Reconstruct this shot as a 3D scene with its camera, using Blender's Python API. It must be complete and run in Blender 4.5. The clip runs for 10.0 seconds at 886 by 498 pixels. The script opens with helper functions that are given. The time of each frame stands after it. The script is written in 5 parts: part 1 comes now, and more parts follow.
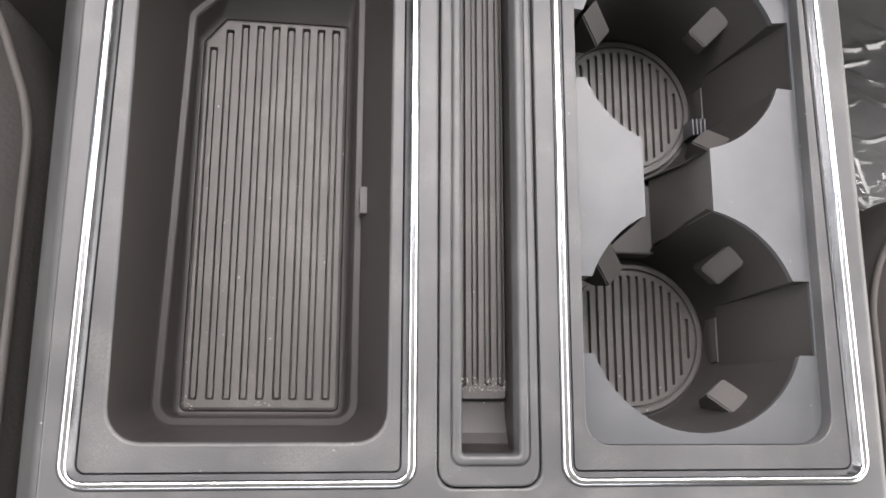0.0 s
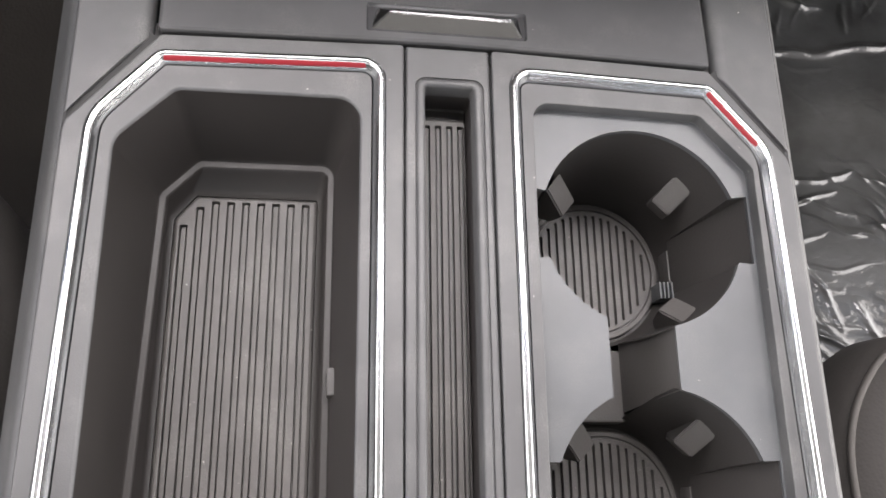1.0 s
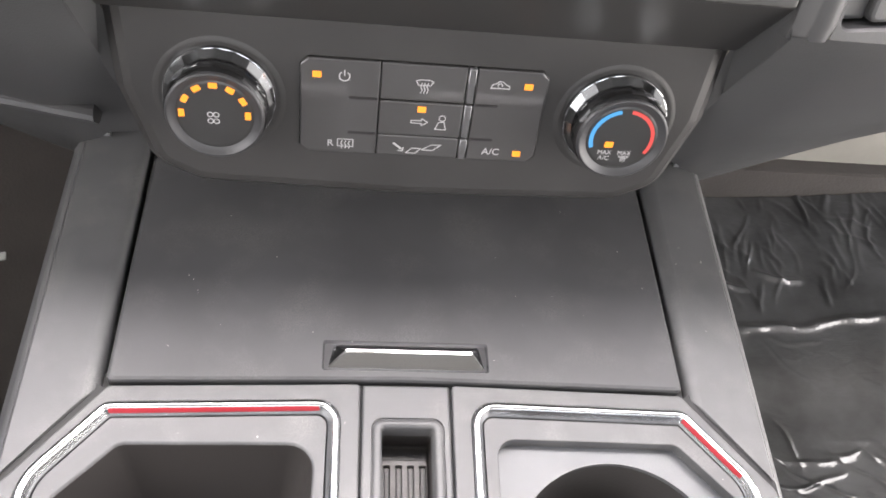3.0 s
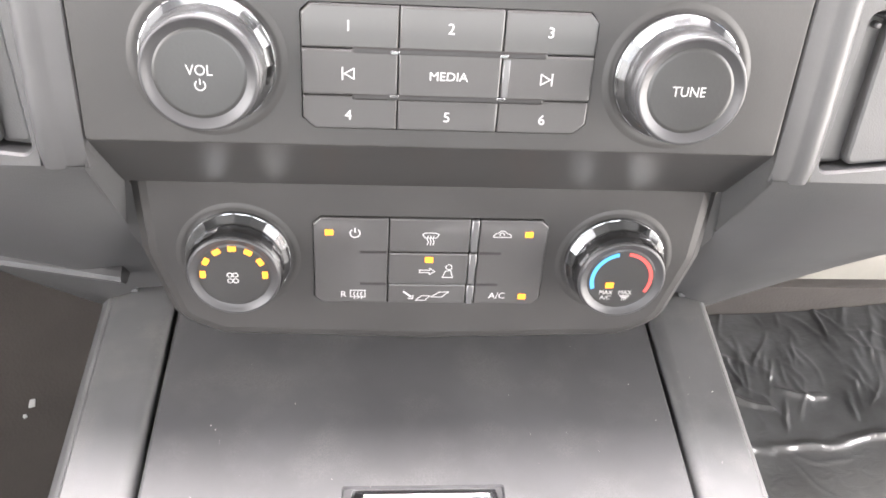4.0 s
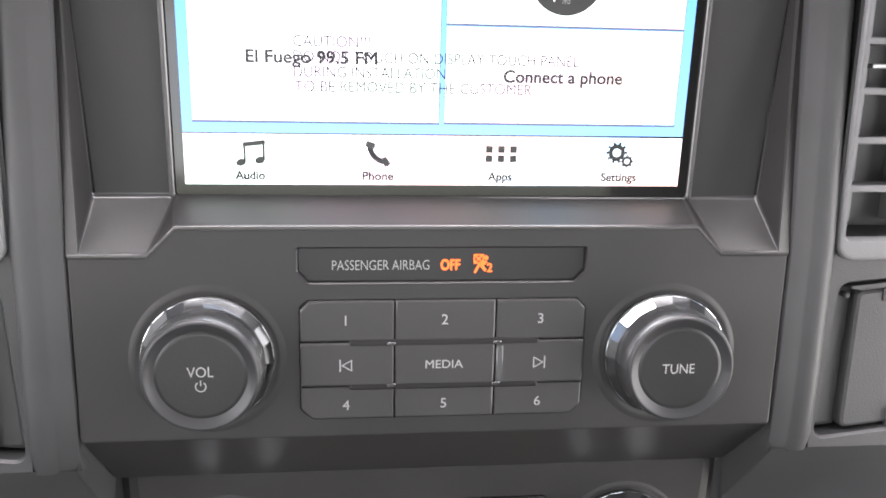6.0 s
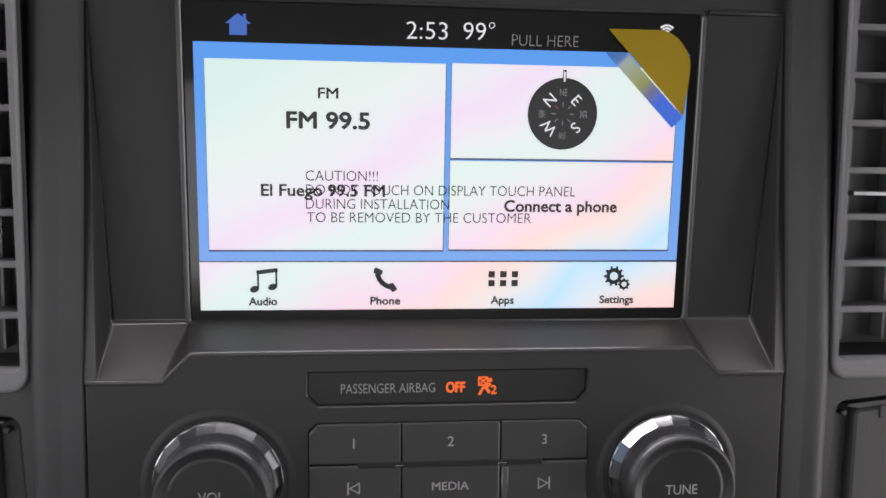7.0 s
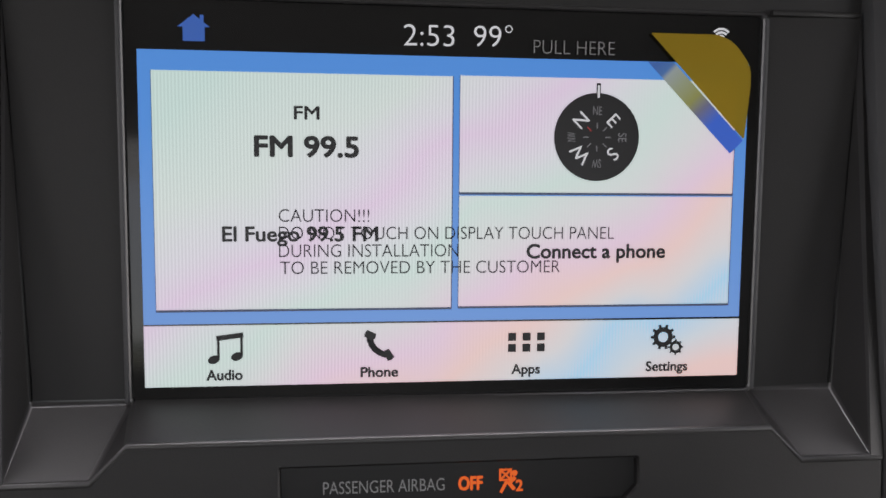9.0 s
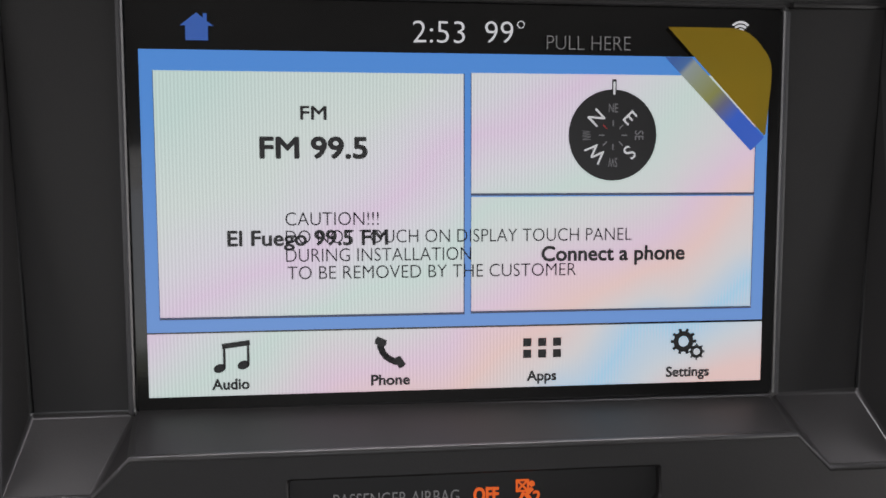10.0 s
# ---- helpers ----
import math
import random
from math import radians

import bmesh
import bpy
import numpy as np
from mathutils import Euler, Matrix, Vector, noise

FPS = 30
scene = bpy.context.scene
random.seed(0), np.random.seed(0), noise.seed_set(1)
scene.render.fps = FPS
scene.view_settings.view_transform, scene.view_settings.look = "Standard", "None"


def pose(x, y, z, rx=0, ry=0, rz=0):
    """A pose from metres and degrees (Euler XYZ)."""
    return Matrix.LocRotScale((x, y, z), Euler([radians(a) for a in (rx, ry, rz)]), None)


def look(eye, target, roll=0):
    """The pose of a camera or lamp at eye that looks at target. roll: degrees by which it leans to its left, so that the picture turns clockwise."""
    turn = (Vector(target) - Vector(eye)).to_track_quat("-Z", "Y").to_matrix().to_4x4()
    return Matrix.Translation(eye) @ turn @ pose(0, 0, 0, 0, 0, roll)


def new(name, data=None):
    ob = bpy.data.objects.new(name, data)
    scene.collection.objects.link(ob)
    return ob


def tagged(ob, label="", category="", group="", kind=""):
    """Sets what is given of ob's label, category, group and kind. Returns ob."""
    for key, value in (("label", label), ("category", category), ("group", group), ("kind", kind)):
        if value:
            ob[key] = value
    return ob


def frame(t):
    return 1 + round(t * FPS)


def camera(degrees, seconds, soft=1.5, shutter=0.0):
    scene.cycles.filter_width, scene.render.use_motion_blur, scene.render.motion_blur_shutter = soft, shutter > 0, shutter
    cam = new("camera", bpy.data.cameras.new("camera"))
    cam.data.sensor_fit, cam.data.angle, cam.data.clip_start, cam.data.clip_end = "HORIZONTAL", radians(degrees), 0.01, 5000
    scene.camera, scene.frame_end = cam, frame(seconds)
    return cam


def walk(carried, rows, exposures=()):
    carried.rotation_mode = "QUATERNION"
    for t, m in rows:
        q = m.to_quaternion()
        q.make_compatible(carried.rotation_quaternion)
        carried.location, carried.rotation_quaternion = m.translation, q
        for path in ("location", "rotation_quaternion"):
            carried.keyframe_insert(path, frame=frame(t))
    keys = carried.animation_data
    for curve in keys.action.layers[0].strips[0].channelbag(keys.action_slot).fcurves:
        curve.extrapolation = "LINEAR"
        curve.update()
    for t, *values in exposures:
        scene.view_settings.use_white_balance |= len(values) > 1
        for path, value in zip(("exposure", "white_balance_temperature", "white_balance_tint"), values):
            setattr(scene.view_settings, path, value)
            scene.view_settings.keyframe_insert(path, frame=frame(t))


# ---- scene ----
cam = camera(56.55, 10.0, soft=1.7)
# seconds, place, turn (Euler XYZ degrees)
ROWS = [
    (0.0, -0.0603, 0.0225, 0.3039, 11.50, -8.04, 0.15),
    (0.5, -0.0596, 0.0455, 0.3087, 12.91, -7.83, 0.16),
    (1.0, -0.0529, 0.0612, 0.3151, 17.60, -8.68, -0.78),
    (1.5, -0.0470, 0.0745, 0.3168, 23.36, -8.21, -1.84),
    (2.0, -0.0390, 0.0880, 0.3168, 26.09, -7.44, -2.06),
    (2.5, -0.0348, 0.1033, 0.3173, 29.72, -7.42, -1.88),
    (2.7, -0.0333, 0.1070, 0.3190, 31.55, -7.43, -1.93),
    (3.8, -0.0213, 0.1077, 0.3361, 40.32, -4.82, -2.38),
    (4.0, -0.0253, 0.1080, 0.3414, 42.20, -4.31, -2.88),
    (4.5, -0.0241, 0.1105, 0.3492, 46.34, -3.77, -4.07),
    (5.0, -0.0236, 0.1133, 0.3514, 51.28, -3.50, -5.11),
    (5.5, -0.0250, 0.1153, 0.3500, 54.60, -3.19, -5.32),
    (6.0, -0.0307, 0.1155, 0.3562, 58.80, -3.08, -5.51),
    (6.2, -0.0332, 0.1127, 0.3584, 60.67, -3.22, -5.85),
    (7.3, -0.0307, 0.1094, 0.3712, 67.10, -2.38, -5.40),
    (7.5, -0.0293, 0.1142, 0.3707, 68.08, -2.48, -5.76),
    (8.0, -0.0294, 0.1290, 0.3615, 69.21, -2.23, -5.96),
    (8.5, -0.0360, 0.1499, 0.3485, 69.34, -2.16, -5.84),
    (9.0, -0.0314, 0.1634, 0.3448, 69.69, -2.21, -6.43),
    (9.5, -0.0263, 0.1727, 0.3402, 69.81, -1.78, -6.25),
    (10.0, -0.0316, 0.1701, 0.3412, 70.16, -1.52, -6.08),
]
walk(cam, [(t, pose(x, y, z, rx, ry, rz)) for t, x, y, z, rx, ry, rz in ROWS],
     exposures=[(0.0, 0.62, 6650, 11), (1.0, 0.64, 6650, 11), (2.0, 0.90, 6550, 12), (2.5, 1.2, 6600, 12), (3.8, 1.98, 6700, 12), (4.2, 2.55, 6700, 12),
                (4.7, 2.5, 6650, 11), (5.5, 1.58, 6550, 11), (6.2, 0.52, 6480, 13), (7.3, -0.88, 6470, 13), (8.2, -1.02, 6470, 13), (10.0, -1.15, 6470, 13)])

# ---- world and light: bright overcast daylight through the cab's windows ----
world = bpy.data.worlds.new("world")
scene.world = world
world.use_nodes = True
wn = world.node_tree
sky = wn.nodes.new("ShaderNodeTexSky")
sky.sky_type, sky.sun_disc = "NISHITA", False
sky.sun_elevation, sky.sun_rotation = radians(55), radians(200)
wn.links.new(sky.outputs[0], wn.nodes["Background"].inputs[0])
wn.nodes["Background"].inputs[1].default_value = 0.12


def lamp(name, kind, m, energy, color=(1, 1, 1), size=(1, 1), angle=0.0):
    data = bpy.data.lights.new(name, kind)
    data.energy, data.color = energy, color
    if kind == "AREA":
        data.shape, data.size, data.size_y = "RECTANGLE", size[0], size[1]
    else:
        data.angle = angle
    ob = new(name, data)
    ob.matrix_world = m
    return ob


lamp("sun", "SUN", look((0, 0, 5), (0.6, 2.2, 0)), 1.0, (1.0, 0.96, 0.9), angle=radians(12))
WIN_L, WIN_R, WIN_F, WIN_B = 8.5, 13.5, 32.0, 4.0
lamp("window_light_left", "AREA", look((-0.86, -0.25, 0.5), (0.0, -0.05, 0.0)), WIN_L, (1.0, 0.96, 0.93), (1.2, 0.55))
lamp("open_door_light_right", "AREA", look((0.87, -0.02, 0.20), (0.0, 0.0, 0.0)), WIN_R, (1.0, 0.96, 0.93), (1.15, 0.76))
lamp("window_light_front", "AREA", look((0, 0.62, 0.70), (0.0, 0.05, 0.0)), WIN_F, (1.0, 0.955, 0.96), (1.3, 0.55))
lamp("window_light_rear", "AREA", look((0, -1.45, 0.6), (0.0, 0.2, 0.1)), WIN_B, (1.0, 0.98, 0.95), (1.3, 0.5))


# ---- materials ----
def material(name, base=(0.05, 0.05, 0.05), rough=0.5, metal=0.0, grain=0.0, grain_scale=900.0, stain=0.15,
             stain_scale=18.0, rough_var=0.08, coat=0.0, spec=0.5, dust=0.0):
    m = bpy.data.materials.new(name)
    m.use_nodes = True
    t = m.node_tree
    b = t.nodes["Principled BSDF"]
    b.inputs["Roughness"].default_value, b.inputs["Metallic"].default_value = rough, metal
    b.inputs["Specular IOR Level"].default_value = spec
    b.inputs["Coat Weight"].default_value, b.inputs["Coat Roughness"].default_value = coat, 0.06
    co = t.nodes.new("ShaderNodeTexCoord")
    big = t.nodes.new("ShaderNodeTexNoise")
    big.inputs["Scale"].default_value, big.inputs["Detail"].default_value = stain_scale, 6
    t.links.new(co.outputs["Object"], big.inputs["Vector"])
    ramp = t.nodes.new("ShaderNodeValToRGB")
    lo, hi = [c * (1 - stain) for c in base], [min(1, c * (1 + stain)) for c in base]
    ramp.color_ramp.elements[0].position, ramp.color_ramp.elements[1].position = 0.3, 0.7
    ramp.color_ramp.elements[0].color, ramp.color_ramp.elements[1].color = (*lo, 1), (*hi, 1)
    t.links.new(big.outputs["Fac"], ramp.inputs["Fac"])
    colour = ramp.outputs["Color"]
    if dust > 0:
        # pale dust: single specks, and fine scuffed patches
        mx = colour
        for size, lo, hi, most, patch in ((420, 0.80 - 0.10 * dust, 0.82 - 0.06 * dust, 1.0, 0), (2400, 0.40, 0.74, 0.42 * dust, 1)):
            fine = t.nodes.new("ShaderNodeTexNoise")
            fine.inputs["Scale"].default_value, fine.inputs["Detail"].default_value = size, 3
            t.links.new(co.outputs["Object"], fine.inputs["Vector"])
            dr = t.nodes.new("ShaderNodeMapRange")
            dr.inputs["From Min"].default_value, dr.inputs["From Max"].default_value, dr.inputs["To Max"].default_value = lo, hi, most
            t.links.new(fine.outputs["Fac"], dr.inputs["Value"])
            factor = dr.outputs["Result"]
            if patch:
                wide = t.nodes.new("ShaderNodeTexNoise")
                wide.inputs["Scale"].default_value, wide.inputs["Detail"].default_value = 34, 5
                t.links.new(co.outputs["Object"], wide.inputs["Vector"])
                wr = t.nodes.new("ShaderNodeMapRange")
                wr.inputs["From Min"].default_value, wr.inputs["From Max"].default_value = 0.48, 0.66
                t.links.new(wide.outputs["Fac"], wr.inputs["Value"])
                mul = t.nodes.new("ShaderNodeMath")
                mul.operation = "MULTIPLY"
                t.links.new(factor, mul.inputs[0])
                t.links.new(wr.outputs["Result"], mul.inputs[1])
                factor = mul.outputs["Value"]
            mix = t.nodes.new("ShaderNodeMix")
            mix.data_type = "RGBA"
            mix.inputs["B"].default_value = (0.35, 0.34, 0.32, 1)
            t.links.new(factor, mix.inputs["Factor"])
            t.links.new(mx, mix.inputs["A"])
            mx = mix.outputs["Result"]
        colour = mx
    t.links.new(colour, b.inputs["Base Color"])
    rr = t.nodes.new("ShaderNodeMapRange")
    rr.inputs["To Min"].default_value, rr.inputs["To Max"].default_value = rough - rough_var, rough + rough_var
    t.links.new(big.outputs["Fac"], rr.inputs["Value"])
    t.links.new(rr.outputs["Result"], b.inputs["Roughness"])
    if grain > 0:
        vor = t.nodes.new("ShaderNodeTexVoronoi")
        vor.inputs["Scale"].default_value = grain_scale
        t.links.new(co.outputs["Object"], vor.inputs["Vector"])
        bump = t.nodes.new("ShaderNodeBump")
        bump.inputs["Strength"].default_value, bump.inputs["Distance"].default_value = grain, 0.0003
        t.links.new(vor.outputs["Distance"], bump.inputs["Height"])
        t.links.new(bump.outputs["Normal"], b.inputs["Normal"])
    return m


def glow(name, color, strength):
    m = bpy.data.materials.new(name)
    m.use_nodes = True
    b = m.node_tree.nodes["Principled BSDF"]
    b.inputs["Base Color"].default_value = (0.02, 0.02, 0.02, 1)
    b.inputs["Roughness"].default_value = 0.3
    b.inputs["Emission Color"].default_value, b.inputs["Emission Strength"].default_value = (*color, 1), strength
    return m


PLASTIC = material("satin_charcoal_plastic", (0.060, 0.060, 0.062), 0.45, grain=0.14, grain_scale=2000, dust=0.5, stain=0.2, rough_var=0.12)
PANEL = material("smooth_charcoal_plastic", (0.046, 0.046, 0.048), 0.44, grain=0.08, grain_scale=2000, dust=0.3, spec=0.42)
# Tray grey with the sky's bluish reflection put into the colour.
TRAY = material("sky_tinted_tray_plastic", (0.068, 0.071, 0.076), 0.40, grain=0.08, grain_scale=2000, dust=0.3)
# Brown-grey of pocket and slot, darkened further to hold the recesses' shade.
POCKET = material("shaded_recess_plastic", (0.0215, 0.019, 0.018), 0.46, grain=0.14, grain_scale=2000)
# Cup grey taken below the tray's, some of the wells' shade in it.
CUP = material("shaded_cup_plastic", (0.031, 0.0285, 0.0275), 0.5, grain=0.2)
GRIP = material("grip_rubber", (0.062, 0.058, 0.056), 0.5, grain=0.2)
RUBBER = material("ribbed_rubber", (0.067, 0.0625, 0.060), 0.5, grain=0.3, dust=0.7)
GROOVE = material("gap_black", (0.022, 0.022, 0.022), 0.7)
CHROME = material("bright_chrome", (0.54, 0.55, 0.56), 0.20, 1.0, stain=0.12, stain_scale=60, rough_var=0.06, grain=0.05, grain_scale=700)
HANDLE = material("handle_chrome", (0.40, 0.40, 0.41), 0.16, 1.0, stain=0.05)
SMOKE = material("smoked_chrome", (0.20, 0.20, 0.205), 0.12, 1.0, stain=0.1, rough_var=0.04)
TRIMGLOSS = material("key_bevel_sheen", (0.10, 0.10, 0.102), 0.28, 0.5, stain=0.1, rough_var=0.04)
SILVER = material("satin_silver", (0.42, 0.43, 0.44), 0.32, 0.9, stain=0.08)
RED = material("red_reflection_plastic", (0.27, 0.016, 0.024), 0.35, stain=0.12)
FACE = material("radio_face_plastic", (0.0235, 0.0226, 0.0222), 0.42, grain=0.06, grain_scale=1800, spec=0.42)
BUTTON = material("button_plastic", (0.030, 0.029, 0.029), 0.46, grain=0.05, stain=0.1, coat=0.3)
KNOBFACE = material("knob_face_black", (0.022, 0.022, 0.022), 0.3, grain=0.05)
STRIPBLACK = material("indicator_black", (0.015, 0.014, 0.014), 0.3, spec=0.35, rough_var=0.03)
RINGMETAL = material("knob_ring_metal", (0.038, 0.038, 0.040), 0.40, 0.3, stain=0.08)
GLOSS = material("gloss_black", (0.010, 0.010, 0.010), 0.08, coat=0.5, rough_var=0.03)
DASH = material("dash_grained_plastic", (0.040, 0.040, 0.041), 0.46, grain=0.16, grain_scale=1500)
POSTMAT = material("smooth_post_plastic", (0.043, 0.043, 0.044), 0.5, grain=0.05, grain_scale=1800, spec=0.4)
LEATHER = material("seat_cloth", (0.030, 0.027, 0.025), 0.8, grain=0.6, grain_scale=500)
PIPING = material("seat_piping", (0.055, 0.05, 0.046), 0.65, grain=0.3)
CARPET = material("carpet", (0.044, 0.039, 0.036), 0.95, grain=0.8, grain_scale=350)
BEIGE = material("light_insulation_pad", (0.185, 0.175, 0.155), 0.85, grain=0.5, grain_scale=200)
# Black vent raised to grey: haze and light from above put into it.
VENT = material("hazed_vent_plastic", (0.15, 0.15, 0.153), 0.42, grain=0.1, grain_scale=1500)
RECESS = material("smoked_recess", (0.06, 0.06, 0.063), 0.25, 0.3, stain=0.1)
# Paler, glossier than the face: the highlight on rounded edges is put in here.
EDGE = material("edge_highlight_plastic", (0.035, 0.034, 0.034), 0.30, spec=0.7, coat=0.5, rough_var=0.04)
BEAD = material("grey_bead_plastic", (0.075, 0.074, 0.078), 0.4, stain=0.1)
INK = material("legend_white", (0.33, 0.33, 0.33), 0.5, stain=0.03)
SHELL = material("cab_lining", (0.30, 0.30, 0.29), 0.85, grain=0.3, grain_scale=300)


def film_material():
    """Clear protective film over dark carpet, with faint soft folds between the wrinkles."""
    m = material("protective_film", (0.038, 0.039, 0.040), 0.36, stain=0.45, stain_scale=24, rough_var=0.06, coat=1.0, spec=0.4)
    m.node_tree.nodes["Principled BSDF"].inputs["Coat Roughness"].default_value = 0.06
    t = m.node_tree
    b = t.nodes["Principled BSDF"]
    co = t.nodes.new("ShaderNodeTexCoord")
    mp = t.nodes.new("ShaderNodeMapping")
    mp.inputs["Rotation"].default_value, mp.inputs["Scale"].default_value = (0, 0, radians(-25)), (60, 110, 60)
    nz = t.nodes.new("ShaderNodeTexNoise")
    nz.inputs["Scale"].default_value, nz.inputs["Detail"].default_value, nz.inputs["Distortion"].default_value = 1.0, 3, 0.8
    bp = t.nodes.new("ShaderNodeBump")
    bp.inputs["Strength"].default_value, bp.inputs["Distance"].default_value = 0.16, 0.003
    t.links.new(co.outputs["Object"], mp.inputs["Vector"])
    t.links.new(mp.outputs["Vector"], nz.inputs["Vector"])
    t.links.new(nz.outputs["Fac"], bp.inputs["Height"])
    t.links.new(bp.outputs["Normal"], b.inputs["Normal"])
    t.links.new(bp.outputs["Normal"], b.inputs["Coat Normal"])
    return m


FILM = film_material()
AMBER = glow("amber_led", (1.0, 0.29, 0.004), 0.8)
ORANGE = glow("orange_lamp", (1.0, 0.14, 0.0015), 1.6)
BLUE = glow("blue_backlit", (0.05, 0.35, 0.75), 0.55)
REDLIT = glow("red_backlit", (0.75, 0.06, 0.05), 0.55)
UI_BLUE = glow("screen_blue", (0.115, 0.32, 0.86), 1.4)
ub = UI_BLUE.node_tree
uco, usep, uramp = ub.nodes.new("ShaderNodeTexCoord"), ub.nodes.new("ShaderNodeSeparateXYZ"), ub.nodes.new("ShaderNodeValToRGB")
ub.links.new(uco.outputs["Generated"], usep.inputs["Vector"])
ub.links.new(usep.outputs["Y"], uramp.inputs["Fac"])
# paler towards the bottom: the film's haze painted into the blue glow
uramp.color_ramp.elements[0].position, uramp.color_ramp.elements[0].color = 0.0, (0.20, 0.42, 0.92, 1)
uramp.color_ramp.elements[1].position, uramp.color_ramp.elements[1].color = 0.75, (0.095, 0.35, 0.92, 1)
ub.links.new(uramp.outputs["Color"], ub.nodes["Principled BSDF"].inputs["Emission Color"])
UI_HOME = glow("screen_home_blue", (0.06, 0.20, 0.75), 1.0)
UI_WHITE = glow("screen_text_white", (0.85, 0.86, 0.88), 1.45)
UI_DARK = glow("screen_text_dark", (0.012, 0.012, 0.013), 0.6)
UI_EDGE = glow("screen_tile_edge", (0.10, 0.13, 0.24), 0.95)
UI_GREY = glow("screen_text_grey", (0.30, 0.30, 0.31), 1.0)
UI_RED = glow("screen_red", (0.7, 0.05, 0.05), 0.9)
FILM_TEXT = material("film_print_grey", (0.03, 0.03, 0.035), 0.6, spec=0.1)
FILM_PALE = material("film_print_pale", (0.30, 0.30, 0.30), 0.5)


def tile_material(name):
    """White screen tile with the film's faint rainbow reflection painted into its glow."""
    m = bpy.data.materials.new(name)
    m.use_nodes = True
    t = m.node_tree
    b = t.nodes["Principled BSDF"]
    b.inputs["Base Color"].default_value, b.inputs["Roughness"].default_value = (0.02, 0.02, 0.02, 1), 0.3
    co = t.nodes.new("ShaderNodeTexCoord")
    nz = t.nodes.new("ShaderNodeTexNoise")
    nz.inputs["Scale"].default_value, nz.inputs["Detail"].default_value = 22.0, 1.5
    dot = t.nodes.new("ShaderNodeVectorMath")
    dot.operation = "DOT_PRODUCT"
    dot.inputs[1].default_value = (3.0, -5.2, 0)
    add = t.nodes.new("ShaderNodeMath")
    add.operation, add.inputs[2].default_value = "MULTIPLY_ADD", 0.70
    add.inputs[1].default_value = 0.20
    sm = t.nodes.new("ShaderNodeMath")
    sm.operation = "ADD"
    rp = t.nodes.new("ShaderNodeValToRGB")
    e = rp.color_ramp.elements
    e[0].position, e[0].color = 0.06, (0.66, 0.78, 0.74, 1)
    e[1].position, e[1].color = 0.93, (0.88, 0.70, 0.67, 1)
    for p, c in ((0.22, (0.74, 0.80, 0.77, 1)), (0.30, (0.78, 0.77, 0.81, 1)), (0.36, (0.81, 0.71, 0.82, 1)), (0.43, (0.78, 0.78, 0.81, 1)), (0.49, (0.71, 0.81, 0.77, 1)),
                 (0.55, (0.77, 0.78, 0.78, 1)), (0.62, (0.84, 0.71, 0.80, 1)), (0.69, (0.88, 0.71, 0.68, 1)), (0.75, (0.78, 0.77, 0.77, 1)), (0.80, (0.56, 0.74, 0.88, 1)),
                 (0.86, (0.73, 0.77, 0.80, 1))):
        k = e.new(p)
        k.color = c
    for k in e:
        grey = sum(k.color[:3]) / 3
        k.color = (*[grey + 1.45 * (c - grey) for c in k.color[:3]], 1)
    t.links.new(co.outputs["Object"], nz.inputs["Vector"])
    t.links.new(co.outputs["Object"], dot.inputs[0])
    t.links.new(nz.outputs["Fac"], add.inputs[0])
    t.links.new(dot.outputs["Value"], sm.inputs[0])
    t.links.new(add.outputs["Value"], sm.inputs[1])
    t.links.new(sm.outputs["Value"], rp.inputs["Fac"])
    # camera moire, painted into the glow as faint upright stripes
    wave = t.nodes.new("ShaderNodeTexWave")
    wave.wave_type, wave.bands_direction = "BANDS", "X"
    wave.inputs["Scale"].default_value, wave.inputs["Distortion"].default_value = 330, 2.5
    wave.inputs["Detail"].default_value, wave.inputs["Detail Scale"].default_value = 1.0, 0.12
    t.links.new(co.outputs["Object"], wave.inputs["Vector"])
    moire = t.nodes.new("ShaderNodeMapRange")
    moire.inputs["To Min"].default_value, moire.inputs["To Max"].default_value = 1.50, 1.80
    t.links.new(wave.outputs["Fac"], moire.inputs["Value"])
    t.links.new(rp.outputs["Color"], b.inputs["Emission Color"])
    t.links.new(moire.outputs["Result"], b.inputs["Emission Strength"])
    return m


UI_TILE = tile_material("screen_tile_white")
YELLOW = bpy.data.materials.new("yellow_pull_tab")
YELLOW.use_nodes = True
yb = YELLOW.node_tree.nodes["Principled BSDF"]
yb.inputs["Base Color"].default_value, yb.inputs["Roughness"].default_value = (0.44, 0.30, 0.03, 1), 0.35
yb.inputs["Transmission Weight"].default_value = 0.25
yb.inputs["IOR"].default_value = 1.02


# ---- mesh helpers ----
def finish(bm, name, mats, sharp=20):
    bmesh.ops.remove_doubles(bm, verts=bm.verts, dist=1e-6)
    bmesh.ops.recalc_face_normals(bm, faces=bm.faces)
    for f in bm.faces:
        f.smooth = True
    me = bpy.data.meshes.new(name)
    bm.to_mesh(me)
    bm.free()
    me.set_sharp_from_angle(angle=radians(sharp))
    for p in me.polygons:
        if abs(p.normal.z) > 0.99995:
            p.use_smooth = False
    me.materials.append(mats)
    return me


def part(name, bm, mat, parent=None, label="", m=None, sharp=20):
    """Links a bmesh as one mesh object under its thing."""
    ob = new(name, finish(bm, name, mat, sharp))
    if parent is not None:
        ob.parent = parent
    if m is not None:
        ob.matrix_world = m
    if label:
        tagged(ob, label=label)
    return ob


def thing(name, label, category, at=(0, 0, 0), group="", kind=""):
    ob = new(name)
    ob.empty_display_size = 0.02
    ob.location = at
    return tagged(ob, label, category, group, kind)


